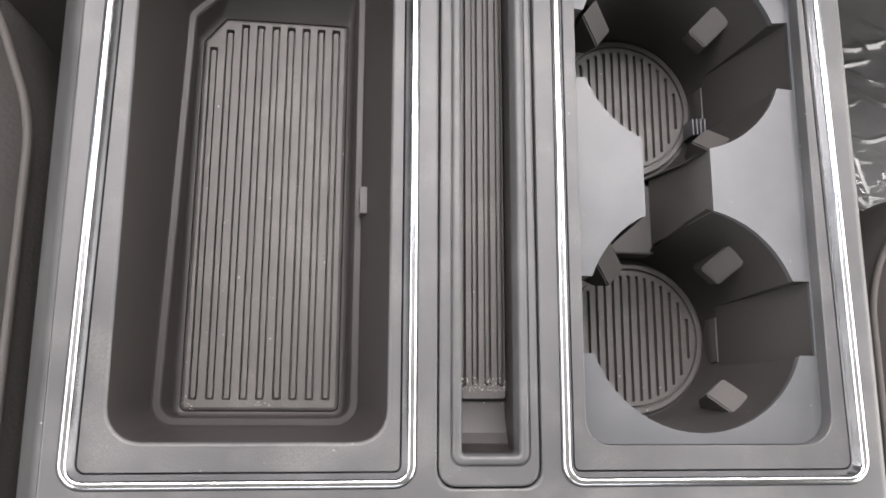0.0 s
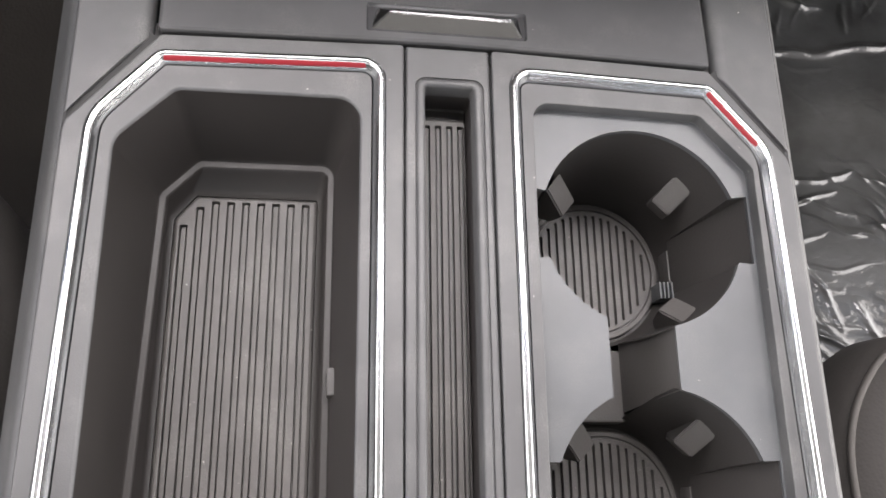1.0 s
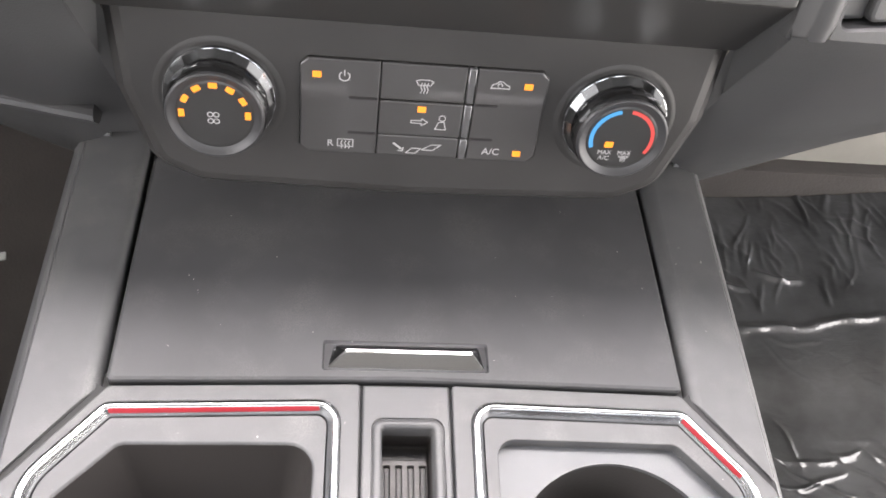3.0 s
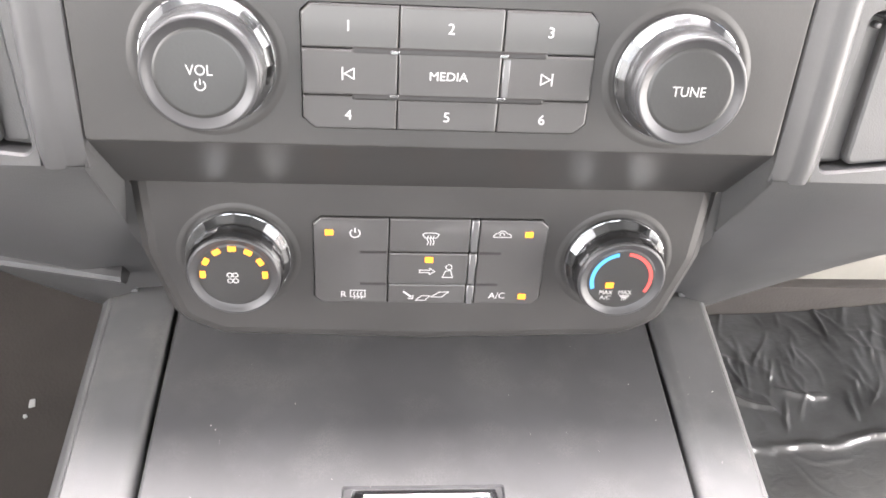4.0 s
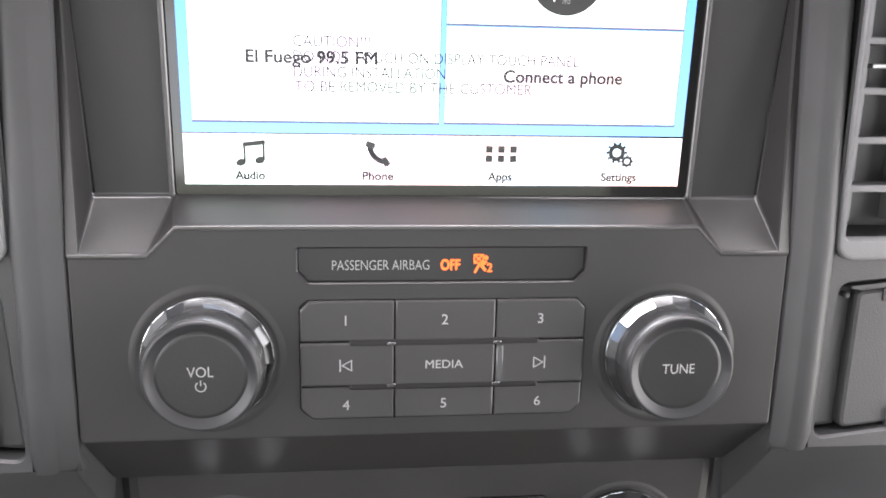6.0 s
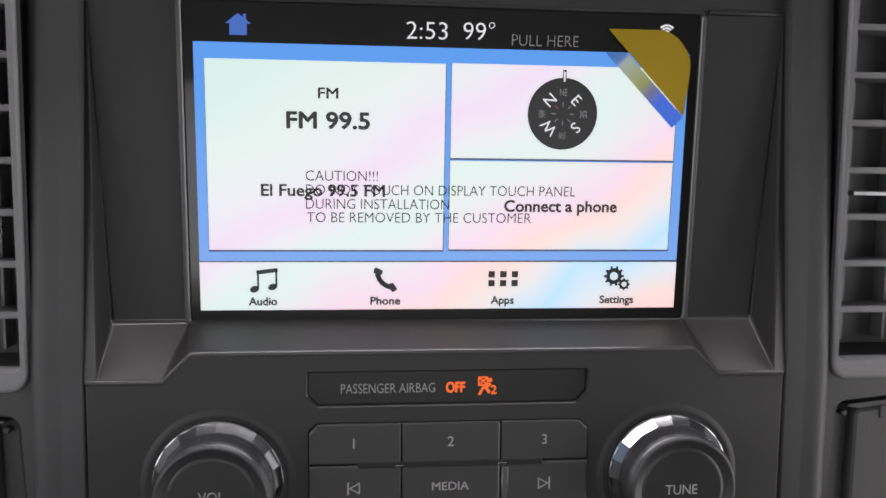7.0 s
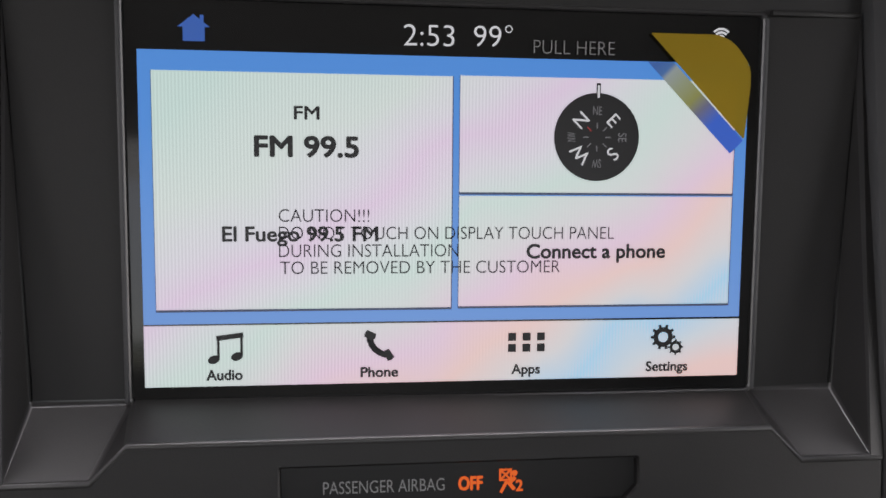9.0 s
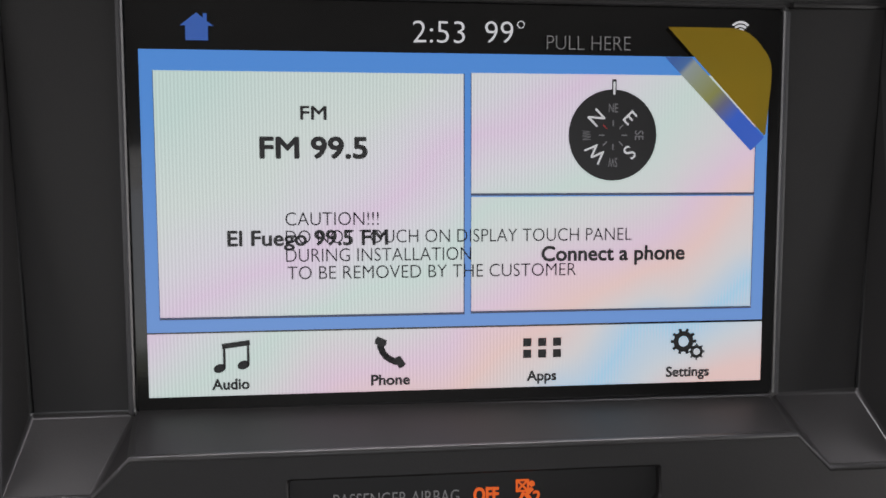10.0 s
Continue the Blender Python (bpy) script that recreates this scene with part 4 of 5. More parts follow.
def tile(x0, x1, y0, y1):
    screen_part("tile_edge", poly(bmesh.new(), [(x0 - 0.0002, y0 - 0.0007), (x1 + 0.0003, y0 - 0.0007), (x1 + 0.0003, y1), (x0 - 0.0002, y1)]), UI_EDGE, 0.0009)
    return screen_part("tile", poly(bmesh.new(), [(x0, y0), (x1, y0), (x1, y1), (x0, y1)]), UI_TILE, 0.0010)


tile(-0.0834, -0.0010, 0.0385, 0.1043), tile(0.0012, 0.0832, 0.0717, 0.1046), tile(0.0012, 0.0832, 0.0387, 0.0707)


def words(text, size, at, mat, width=None, bold=0.0, spin=0.0, h=0.0012, align="CENTER", parent=None):
    return screen_part("lettering", lettering(text, size, at, 0.0, width, 0.0, spin, align, bold=bold), mat, h, parent=parent)


words("FM", 0.0036, (-0.0418, 0.0935), UI_DARK, 0.0068, 0.00013)
words("FM 99.5", 0.0056, (-0.0418, 0.0842), UI_DARK, 0.0284, 0.00028)
words("El Fuego 99.5 FM", 0.0041, (-0.0436, 0.0598), UI_DARK, 0.0430, 0.00016)
words("Connect a phone", 0.0041, (0.0420, 0.0547), UI_DARK, 0.0416, 0.00019)
screen_part("lettering", lettering("2:53", 0.0060, (-0.0078, 0.1155), 0.0, 0.0142, -0.012), UI_WHITE, 0.0012)
screen_part("lettering", lettering("99\u00b0", 0.0060, (0.0104, 0.1157), 0.0, 0.0110, -0.012), UI_WHITE, 0.0012)
for txt, x, w in (("Audio", -0.0652, 0.0098), ("Phone", -0.0216, 0.0106), ("Apps", 0.0214, 0.0084), ("Settings", 0.0646, 0.0128)):
    words(txt, 0.0029, (x, 0.0199), UI_DARK, w, 0.00014)
# home icon
bm = bmesh.new()
poly(bm, [(-0.0748, 0.1122), (-0.0690, 0.1122), (-0.0690, 0.1160), (-0.0676, 0.1160), (-0.0719, 0.1194), (-0.0762, 0.1160), (-0.0748, 0.1160)])
poly(bm, [(-0.0702, 0.1178), (-0.0692, 0.1170), (-0.0692, 0.1192), (-0.0702, 0.1192)], 0.0001)
screen_part("home_icon", bm, UI_HOME, 0.0010)
# music note
bm = bmesh.new()
for x, y in ((-0.0681, 0.0243), (-0.0617, 0.0251)):
    poly(bm, [(x + 0.0017 * math.cos(a) * 0.94 - 0.0012 * math.sin(a) * 0.34, y + 0.0017 * math.cos(a) * 0.34 + 0.0012 * math.sin(a) * 0.94) for a in (2 * math.pi * i / 20 for i in range(20))])
stroke(bm, [(-0.0668, 0.0246), (-0.0668, 0.0304)], 0.0007)
stroke(bm, [(-0.0604, 0.0254), (-0.0604, 0.0314)], 0.0007)
stroke(bm, [(-0.0668, 0.0304), (-0.0604, 0.0312)], 0.0015)
screen_part("music_icon", bm, UI_DARK, 0.0012)
# telephone
bm = bmesh.new()
hand = [(-0.0244, 0.0305), (-0.0243, 0.0291), (-0.0237, 0.0277), (-0.0228, 0.0265), (-0.0216, 0.0256), (-0.0203, 0.0250), (-0.0190, 0.0247)]
stroke(bm, hand, 0.0018)
for p, q in (((-0.0249, 0.0309), (-0.0236, 0.0303)), ((-0.0186, 0.0242), (-0.0194, 0.0254))):
    stroke(bm, [p, q], 0.0022, 0.00001)
    disc(bm, p, 0.0010, 0.00002, 14)
    disc(bm, q, 0.0010, 0.00003, 14)
screen_part("phone_icon", bm, UI_DARK, 0.0012)
# app grid
for i in range(3):
    for j in range(2):
        x, y = 0.0172 + 0.0043 * i, 0.0262 + 0.0033 * j
        screen_part("apps_square", poly(bmesh.new(), [(x - 0.0012, y - 0.0012), (x + 0.0012, y - 0.0012), (x + 0.0012, y + 0.0012), (x - 0.0012, y + 0.0012)]), UI_DARK, 0.0012)
# gears
bm = bmesh.new()
for c, r, k in (((0.0632, 0.0287), 0.0030, 10), ((0.0672, 0.0256), 0.0019, 8)):
    arc(bm, c, r * 0.76, 0, 360, r * 0.50, 0, 30)
    for i in range(k):
        a = 2 * math.pi * i / k
        stroke(bm, [(c[0] + r * 0.9 * math.cos(a), c[1] + r * 0.9 * math.sin(a)), (c[0] + r * 1.18 * math.cos(a), c[1] + r * 1.18 * math.sin(a))], r * 0.3)
screen_part("settings_icon", bm, UI_DARK, 0.0012)
# compass
CC = (0.0412, 0.0878)
dial = screen_part("compass_dial", disc(bmesh.new(), CC, 0.0127, 0, 48), UI_DARK, 0.0012)
screen_part("compass_pointer", stroke(bmesh.new(), [(CC[0] + 0.0002, CC[1] + 0.0112), (CC[0] + 0.0002, CC[1] + 0.0150)], 0.0013), UI_DARK, 0.0013, parent=dial)
screen_part("compass_pointer", stroke(bmesh.new(), [(CC[0] + 0.0002, CC[1] + 0.0115), (CC[0] + 0.0002, CC[1] + 0.0146)], 0.0006), UI_WHITE, 0.0014, parent=dial)
for txt, a in (("N", 135), ("E", 45), ("S", -45), ("W", -135), ("NE", 90), ("SE", 0), ("SW", -90), ("NW", 180)):
    main = len(txt) == 1
    r = 0.0069 if main else 0.0076
    p = (CC[0] + r * math.cos(radians(a)), CC[1] + r * math.sin(radians(a)))
    words(txt, 0.0040 if main else 0.0025, p, UI_WHITE if main else UI_GREY, None if main else 0.0026, 0.0, a - 90, 0.0014, parent=dial)
for i in range(8):
    a = radians(45 * i)
    bm = stroke(bmesh.new(), [(CC[0] + q * math.cos(a), CC[1] + q * math.sin(a)) for q in (0.0026, 0.0040)], 0.0003)
    screen_part("compass_tick", bm, UI_RED if i == 3 else UI_GREY, 0.0014, parent=dial)
# signal icon
bm = bmesh.new()
for r in (0.0012, 0.0022, 0.0032):
    arc(bm, (0.0779, 0.1164), r, 45, 135, 0.0006)
disc(bm, (0.0794, 0.1158), 0.0010)
screen_part("signal_icon", bm, UI_WHITE, 0.0011)

# protective film with printed warning and pull tab
film = thing("screen_film", "clear protective film with printed warning stuck on the touchscreen", "film", tuple(on(SCREEN, 0, 0.068, 0.002)))


def film_part(name, bm, mat, h=0.0016, label=""):
    return under(part(name, bm, mat, None, label, SCREEN @ Matrix.Translation((0, 0, h))), film)


for txt, x0, x1, v in (("CAUTION!!!", -0.0497, -0.0245, 0.0650), ("DO NOT TOUCH ON DISPLAY TOUCH PANEL", -0.0497, 0.0470, 0.0601), ("DURING INSTALLATION", -0.0497, 0.0010, 0.0551), ("TO BE REMOVED BY THE CUSTOMER", -0.0494, 0.0310, 0.0503)):
    film_part("printed_line", lettering(txt, 0.0037, (x0, v), 0.0, x1 - x0, -0.009, 0, "LEFT"), FILM_TEXT)
film_part("printed_line", lettering("PULL HERE", 0.0040, (0.0220, 0.1131), 0.0, 0.0238, -0.016, 0, "LEFT"), FILM_PALE)
bm = bmesh.new()
TAB = rounded([(0.0563, 0.1178), (0.0857, 0.0876), (0.0871, 0.1030), (0.0870, 0.1090), (0.0800, 0.1178)], [0.0002, 0.0003, 0.004, 0.012, 0.012], 8)
slab(bm, TAB, 0.0, 0.0002, 0.00005)
film_part("pull_tab", bm, YELLOW, 0.0018, "translucent yellow pull tab at the film's corner")


def fold_glow():
    """Folded corner of the film; screen light painted as its own glow, pale, olive and blue along the fold."""
    m = glow("folded_film_glow", (1, 1, 1), 1.0)
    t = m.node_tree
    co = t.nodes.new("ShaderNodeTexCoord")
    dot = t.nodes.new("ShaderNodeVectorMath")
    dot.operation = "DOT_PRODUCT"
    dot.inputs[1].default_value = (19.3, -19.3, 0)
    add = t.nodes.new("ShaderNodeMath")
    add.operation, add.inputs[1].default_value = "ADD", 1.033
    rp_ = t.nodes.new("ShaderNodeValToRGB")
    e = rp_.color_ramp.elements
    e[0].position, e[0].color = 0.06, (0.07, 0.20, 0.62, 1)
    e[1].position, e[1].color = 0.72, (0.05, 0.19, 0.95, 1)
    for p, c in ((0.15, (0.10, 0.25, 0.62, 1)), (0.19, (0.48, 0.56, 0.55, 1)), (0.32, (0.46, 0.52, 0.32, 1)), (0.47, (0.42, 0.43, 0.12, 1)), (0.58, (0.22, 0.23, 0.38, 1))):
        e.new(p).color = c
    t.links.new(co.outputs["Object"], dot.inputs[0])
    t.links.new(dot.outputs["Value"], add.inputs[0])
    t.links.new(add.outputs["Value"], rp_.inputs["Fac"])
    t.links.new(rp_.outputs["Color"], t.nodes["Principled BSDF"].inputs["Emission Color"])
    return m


film_part("folded_corner", slab(bmesh.new(), [(0.0559, 0.1096), (0.0818, 0.0835), (0.0857, 0.0874), (0.0637, 0.1096)], 0.0, 0.0002, 0.00005), fold_glow(), 0.0013, "folded corner of the film with an added pale to blue glow")

# ---- radio controls ----
radio = thing("radio_controls", "black radio control panel with two round knobs and preset buttons", "radio", tuple(on(RADIO, 0, 0.06, 0)))


def panel_part(owner, frame_m):
    def make(name, bm, mat, label="", parent=None, sharp=20):
        ob = part(name, bm, mat, None, label, frame_m, sharp)
        if parent is None:
            return under(ob, owner)
        bpy.context.view_layer.update()
        ob.parent = parent
        ob.matrix_parent_inverse = parent.matrix_world.inverted()
        return ob
    return make


rp = panel_part(radio, RADIO)
bm = bmesh.new()
rings(bm, [(PABW, 0.0001), (inset(PABW, 0.0005), -0.0004), (inset(PABW, 0.0008), -0.0020)], True)
strip = rp("indicator_strip", bm, STRIPBLACK, "glossy black airbag indicator strip")
rp("lettering", lettering("PASSENGER AIRBAG", 0.0034, (-0.0211, 0.0939), -0.0018, 0.0324, -0.006), INK, parent=strip)
rp("lettering", lettering("OFF", 0.0036, (0.0022, 0.0939), -0.0018, 0.0064, bold=0.00016), ORANGE, parent=strip)
bm = bmesh.new()
stroke(bm, [(0.0103, 0.0972), (0.0133, 0.0972), (0.0133, 0.0944), (0.0103, 0.0944)], 0.0005, -0.0018, True)
stroke(bm, [(0.0103, 0.0972), (0.0133, 0.0944)], 0.0005, -0.0018)
stroke(bm, [(0.0103, 0.0944), (0.0133, 0.0972)], 0.0005, -0.0018)
disc(bm, (0.0143, 0.0962), 0.0008, -0.0018, 12)
stroke(bm, [(0.0142, 0.0948), (0.0128, 0.0934), (0.0140, 0.0920)], 0.0010, -0.0018)
stroke(bm, [(0.0120, 0.0938), (0.0106, 0.0912)], 0.0008, -0.0018)
rp("airbag_icon", bm, ORANGE, parent=strip)
rp("lettering", lettering("2", 0.0030, (0.0156, 0.0928), -0.0018, 0.0018, bold=0.00012), ORANGE, parent=strip)

KEYH = 0.0012


def key(make, x0, x1, y0, y1, cut=(0, 0, 0, 0), mat=BUTTON, top=KEYH, g=0.00015):
    """A button; cut: chamfers at its lower left, lower right, upper right and upper left."""
    x0, x1, y0, y1 = x0 + g, x1 - g, y0 + g, y1 - g
    pts = []
    for (x, y, sx, sy, c, flip) in ((x0, y0, 1, 1, cut[0], 0), (x1, y0, -1, 1, cut[1], 1), (x1, y1, -1, -1, cut[2], 0), (x0, y1, 1, -1, cut[3], 1)):
        if c:
            p = [(x, y + sy * c), (x + sx * c, y)]
            pts += p if not flip else p[::-1]
        else:
            pts.append((x, y))
    bm = bmesh.new()
    slab(bm, rounded(pts, 0.0004, 2), -0.005, top, 0.0007)
    return make("button", bm, mat)


XC = (-0.0482, -0.0165, 0.0179, 0.0490)
rows_ = ((0.0404, 0.0524), (0.0524, 0.0680), (0.0680, 0.0824))
digits = {(0, 2): "1", (1, 2): "2", (2, 2): "3", (1, 1): "MEDIA", (0, 0): "4", (1, 0): "5", (2, 0): "6"}
for j, (y0, y1) in enumerate(rows_):
    for i in range(3):
        cut = [0.0, 0.0, 0.0, 0.0]
        if j == 0 and i == 0: cut[0] = 0.0038
        if j == 0 and i == 2: cut[1] = 0.0038
        if j == 2 and i == 2: cut[2] = 0.0030
        if j == 2 and i == 0: cut[3] = 0.0030
        k = key(rp, XC[i], XC[i + 1], y0, y1, cut, top=KEYH if j != 1 else KEYH + 0.0005)
        at = ((-0.0329, 0.0004, 0.0333)[i], (0.0457, 0.0600, 0.0757)[j])
        h = KEYH + (0.0001 if j != 1 else 0.0006)
        if (i, j) in digits:
            txt = digits[(i, j)]
            rp("legend", lettering(txt, 0.0029 if txt == "MEDIA" else 0.0035, at, h, 0.0128 if txt == "MEDIA" else None, bold=0.00003), INK, parent=k)
        else:
            bm, s = bmesh.new(), 1 if i == 2 else -1
            x, y = at
            stroke(bm, [(x - s * 0.0019, y + 0.0018), (x - s * 0.0019, y - 0.0018), (x + s * 0.0013, y)], 0.0004, h, True)
            stroke(bm, [(x + s * 0.0019, y + 0.0020), (x + s * 0.0019, y - 0.0020)], 0.0005, h)
            rp("legend", bm, INK, parent=k)
for v in (0.0677, 0.0522):
    bm = bmesh.new()
    slab(bm, box_outline(-0.0318, 0.0330, v - 0.0012, v + 0.0012, 0.0011), 0.0, 0.0018, 0.0006)
    rp("key_bridge", bm, STRIPBLACK)
# highlights on the key edges, built as small bright pieces
for v in (0.0668, 0.0520):
    for s in (-1, 1):
        bm = bmesh.new()
        slab(bm, [(s * 0.0180 - 0.0012, v), (s * 0.0180 + 0.0014, v), (s * 0.0180 + 0.0020, v + 0.0012), (s * 0.0180 - 0.0010, v + 0.0012)], 0.0, 0.0021, 0.0002)
        rp("bright_edge", bm, SMOKE)


# sheen of the key bevels, built as paler strips
for x0, x1 in ((-0.0192, -0.0168), (0.0182, 0.0208)):
    bm = bmesh.new()
    slab(bm, [(x0, 0.0532), (x1, 0.0532), (x1, 0.0664), (x0, 0.0664)], 0.0, 0.0019 if x0 > 0 else 0.0010, 0.0006)
    rp("bright_edge", bm, TRIMGLOSS)


def knob(make, c, base_r, face_r, height, skirt, label, facets):
    """A turned knob: dished collar, faceted base band and cone, dished bezel ring and flat cap."""
    bm = bmesh.new()
    lathe(bm, [(base_r + 0.0042, 0.00004), (base_r + 0.0034, 0.0002), (base_r + 0.0024, 0.0005), (base_r + 0.0015, 0.0004), (base_r + 0.0007, 0.0001), (base_r - 0.001, 0.0001)], 64, c, False)
    collar = bm
    bm = bmesh.new()
    lathe(bm, [(base_r - 0.0021, 0.0052), (base_r - 0.0023, 0.0057), (face_r + 0.0012, height - 0.0034), (face_r + 0.0006, height - 0.0018)], facets, c, False)
    lathe(bm, [(face_r + 0.0008, height - 0.0020), (face_r + 0.0006, height - 0.0016), (face_r + 0.0004, height - 0.0012)], 64, c, False)
    k = make("knob", bm, skirt[0], label, sharp=12)
    bm = bmesh.new()
    lathe(bm, [(base_r + 0.0003, 0.0002), (base_r + 0.0003, 0.0014), (base_r + 0.0001, 0.0018), (base_r - 0.0006, 0.0020)], 64, c, False)
    lathe(bm, [(base_r + 0.0002, 0.0016), (base_r, 0.0021), (base_r - 0.0020, 0.0050), (base_r - 0.0023, 0.0055)], facets, c, False)
    make("base_band", bm, skirt[1], "polished faceted band", parent=k, sharp=12)
    make("collar", collar, FACE, parent=k, sharp=60)
    bm = bmesh.new()
    lathe(bm, [(face_r + 0.0004, height - 0.0012), (face_r + 0.0001, height - 0.0004), (face_r - 0.0006, height), (face_r - 0.0010, height - 0.0002), (face_r - 0.0018, height - 0.0008), (face_r - 0.0028, height - 0.0013), (face_r - 0.0036, height - 0.0016)], 64, c, False)
    make("bezel_ring", bm, RINGMETAL, parent=k, sharp=60)
    bm = bmesh.new()
    lathe(bm, [(face_r - 0.0034, height - 0.0017), (face_r - 0.0040, height - 0.0015), (face_r - 0.0048, height - 0.0014)], 64, c)
    make("cap", bm, KNOBFACE, parent=k, sharp=60)
    return k


def power_icon(bm, c, r, h, w=0.0004):
    arc(bm, c, r, 125, 415, w, h, 20)
    stroke(bm, [(c[0], c[1] + r * 0.2), (c[0], c[1] + r * 1.25)], w, h)
    return bm


SATIN = material("knob_satin_silver", (0.19, 0.193, 0.198), 0.26, 0.9, stain=0.06, rough_var=0.04, coat=0.4)
POLISH = material("knob_polished_band", (0.40, 0.41, 0.42), 0.12, 1.0, stain=0.06, rough_var=0.03)
VOLC, TUNC, KH = (-0.0781, 0.0624), (0.0784, 0.0616), 0.0164
vol = knob(rp, VOLC, 0.0216, 0.0180, KH, (SATIN, POLISH), "round volume knob with a polished faceted skirt", 20)
rp("legend", lettering("VOL", 0.0034, (-0.0782, 0.0637), KH - 0.0012, 0.0082), INK, parent=vol)
rp("legend", power_icon(bmesh.new(), (-0.0782, 0.0588), 0.0016, KH - 0.0013), INK, parent=vol)
tune = knob(rp, TUNC, 0.0216, 0.0180, KH, (SATIN, POLISH), "round tuning knob with a polished faceted skirt", 20)
rp("legend", lettering("TUNE", 0.0034, (0.0778, 0.0616), KH - 0.0012, 0.0112), INK, parent=tune)

# ---- climate controls ----
climate = thing("climate_controls", "black climate control panel with lit amber indicators and two knobs", "climate panel", tuple(on(CLIMATE, 0, 0.078, 0)))
cp = panel_part(climate, CLIMATE)
XL = (-0.0482, -0.0172, 0.0165, 0.0490)
k_pow = k_rdef = key(cp, XL[0], XL[1], 0.0570, 0.0996, (0.003, 0, 0, 0.003))
k_fdef = key(cp, XL[1], XL[2], 0.0832, 0.0996)
k_face = key(cp, XL[1], XL[2], 0.0672, 0.0832, top=0.0016)
k_foot = key(cp, XL[1], XL[2], 0.0570, 0.0672)
k_rec = k_ac = key(cp, XL[2] + 0.0036, XL[3], 0.0570, 0.0996, (0, 0.003, 0.003, 0))
for owner, x0, x1 in ((k_pow, -0.0292, -0.0178), (k_rec, 0.0206, 0.0300)):
    for v in (0.0832, 0.0672):
        bm = bmesh.new()
        slab(bm, box_outline(x0, x1, v - 0.0006, v + 0.0006, 0.0005, 3), KEYH - 0.0002, KEYH + 0.00015, 0.0001)
        cp("notch", bm, STRIPBLACK, parent=owner)
# reflective bevel beside the right keys, its sheen built as pale strips
for y0, y1 in ((0.0570, 0.0668), (0.0676, 0.0828), (0.0836, 0.0992)):
    bm = bmesh.new()
    slab(bm, [(XL[2] + 0.0002, y0), (XL[2] + 0.0034, y0), (XL[2] + 0.0034, y1), (XL[2] + 0.0002, y1)], -0.003, 0.0016, 0.0007)
    cp("bright_edge", bm, TRIMGLOSS)
h = KEYH + 0.0001


def led(owner, x, y, hh=None, w=0.0017, hgt=0.0013, spin=0.0):
    bm = bmesh.new()
    slab(bm, box_outline(-w, w, -hgt, hgt, 0.0003, 2), 0.0, 0.0003, 0.0001)
    bmesh.ops.transform(bm, matrix=Matrix.Translation((x, y, (h if hh is None else hh) - 0.0001)) @ Matrix.Rotation(radians(spin), 4, "Z"), verts=bm.verts)
    cp("indicator", bm, AMBER, parent=owner)


led(k_pow, -0.0416, 0.0926), led(k_face, -0.0002, 0.0800, 0.0017), led(k_rec, 0.0410, 0.0928), led(k_ac, 0.0412, 0.0612)
cp("legend", power_icon(bmesh.new(), (-0.0311, 0.0924), 0.0020, h, 0.0005), INK, parent=k_pow)
# windscreen defrost
bm = bmesh.new()
stroke(bm, [(-0.0024, 0.0906), (-0.0034, 0.0924), (-0.0018, 0.0930), (0.0018, 0.0930), (0.0034, 0.0924), (0.0024, 0.0906)], 0.0004, h, True)
for x in (-0.0012, 0.0, 0.0012):
    stroke(bm, [(x - 0.0002, 0.0872), (x + 0.0003, 0.0886), (x - 0.0003, 0.0900), (x + 0.0001, 0.0916)], 0.0004, h)
cp("legend", bm, INK, parent=k_fdef)
# face vent: arrow and sitter outline
bm = bmesh.new()
stroke(bm, [(-0.0040, 0.0748), (0.0002, 0.0748), (0.0002, 0.0758), (0.0026, 0.0742), (0.0002, 0.0726), (0.0002, 0.0736), (-0.0040, 0.0736)], 0.0004, 0.0017, True)
arc(bm, (0.0084, 0.0764), 0.0013, 0, 360, 0.0004, 0.0017, 14)
stroke(bm, [(0.0058, 0.0712), (0.0070, 0.0744), (0.0092, 0.0748), (0.0102, 0.0712)], 0.0004, 0.0017, True)
cp("legend", bm, INK, parent=k_face)
# floor vent: arrow and seat outline
bm = bmesh.new()
stroke(bm, [(-0.0102, 0.0632), (-0.0072, 0.0608)], 0.0009, h)
stroke(bm, [(-0.0062, 0.0614), (-0.0064, 0.0596), (-0.0082, 0.0598)], 0.0005, h)
stroke(bm, [(-0.0050, 0.0588), (-0.0026, 0.0612), (0.0010, 0.0612), (-0.0010, 0.0588)], 0.0004, h, True)
stroke(bm, [(0.0014, 0.0606), (0.0050, 0.0632), (0.0092, 0.0634), (0.0060, 0.0606)], 0.0004, h, True)
cp("legend", bm, INK, parent=k_foot)
# rear defrost
cp("legend", lettering("R", 0.0030, (-0.0358, 0.0618), h, None, bold=0.00003), INK, parent=k_rdef)
bm = bmesh.new()
stroke(bm, [(-0.0330, 0.0604), (-0.0330, 0.0638), (-0.0268, 0.0638), (-0.0268, 0.0604)], 0.0004, h, True)
for x in (-0.0314, -0.0299, -0.0284):
    stroke(bm, [(x, 0.0594), (x + 0.0004, 0.0606), (x - 0.0003, 0.0618), (x + 0.0002, 0.0630)], 0.0004, h)
cp("legend", bm, INK, parent=k_rdef)
# recirculation: car outline
bm = bmesh.new()
stroke(bm, [(0.0260, 0.0914), (0.0266, 0.0930), (0.0280, 0.0934), (0.0290, 0.0944), (0.0306, 0.0944), (0.0318, 0.0932), (0.0334, 0.0926), (0.0334, 0.0914)], 0.0004, h, True)
arc(bm, (0.0296, 0.0927), 0.0009, -30, 230, 0.0004, h, 10)
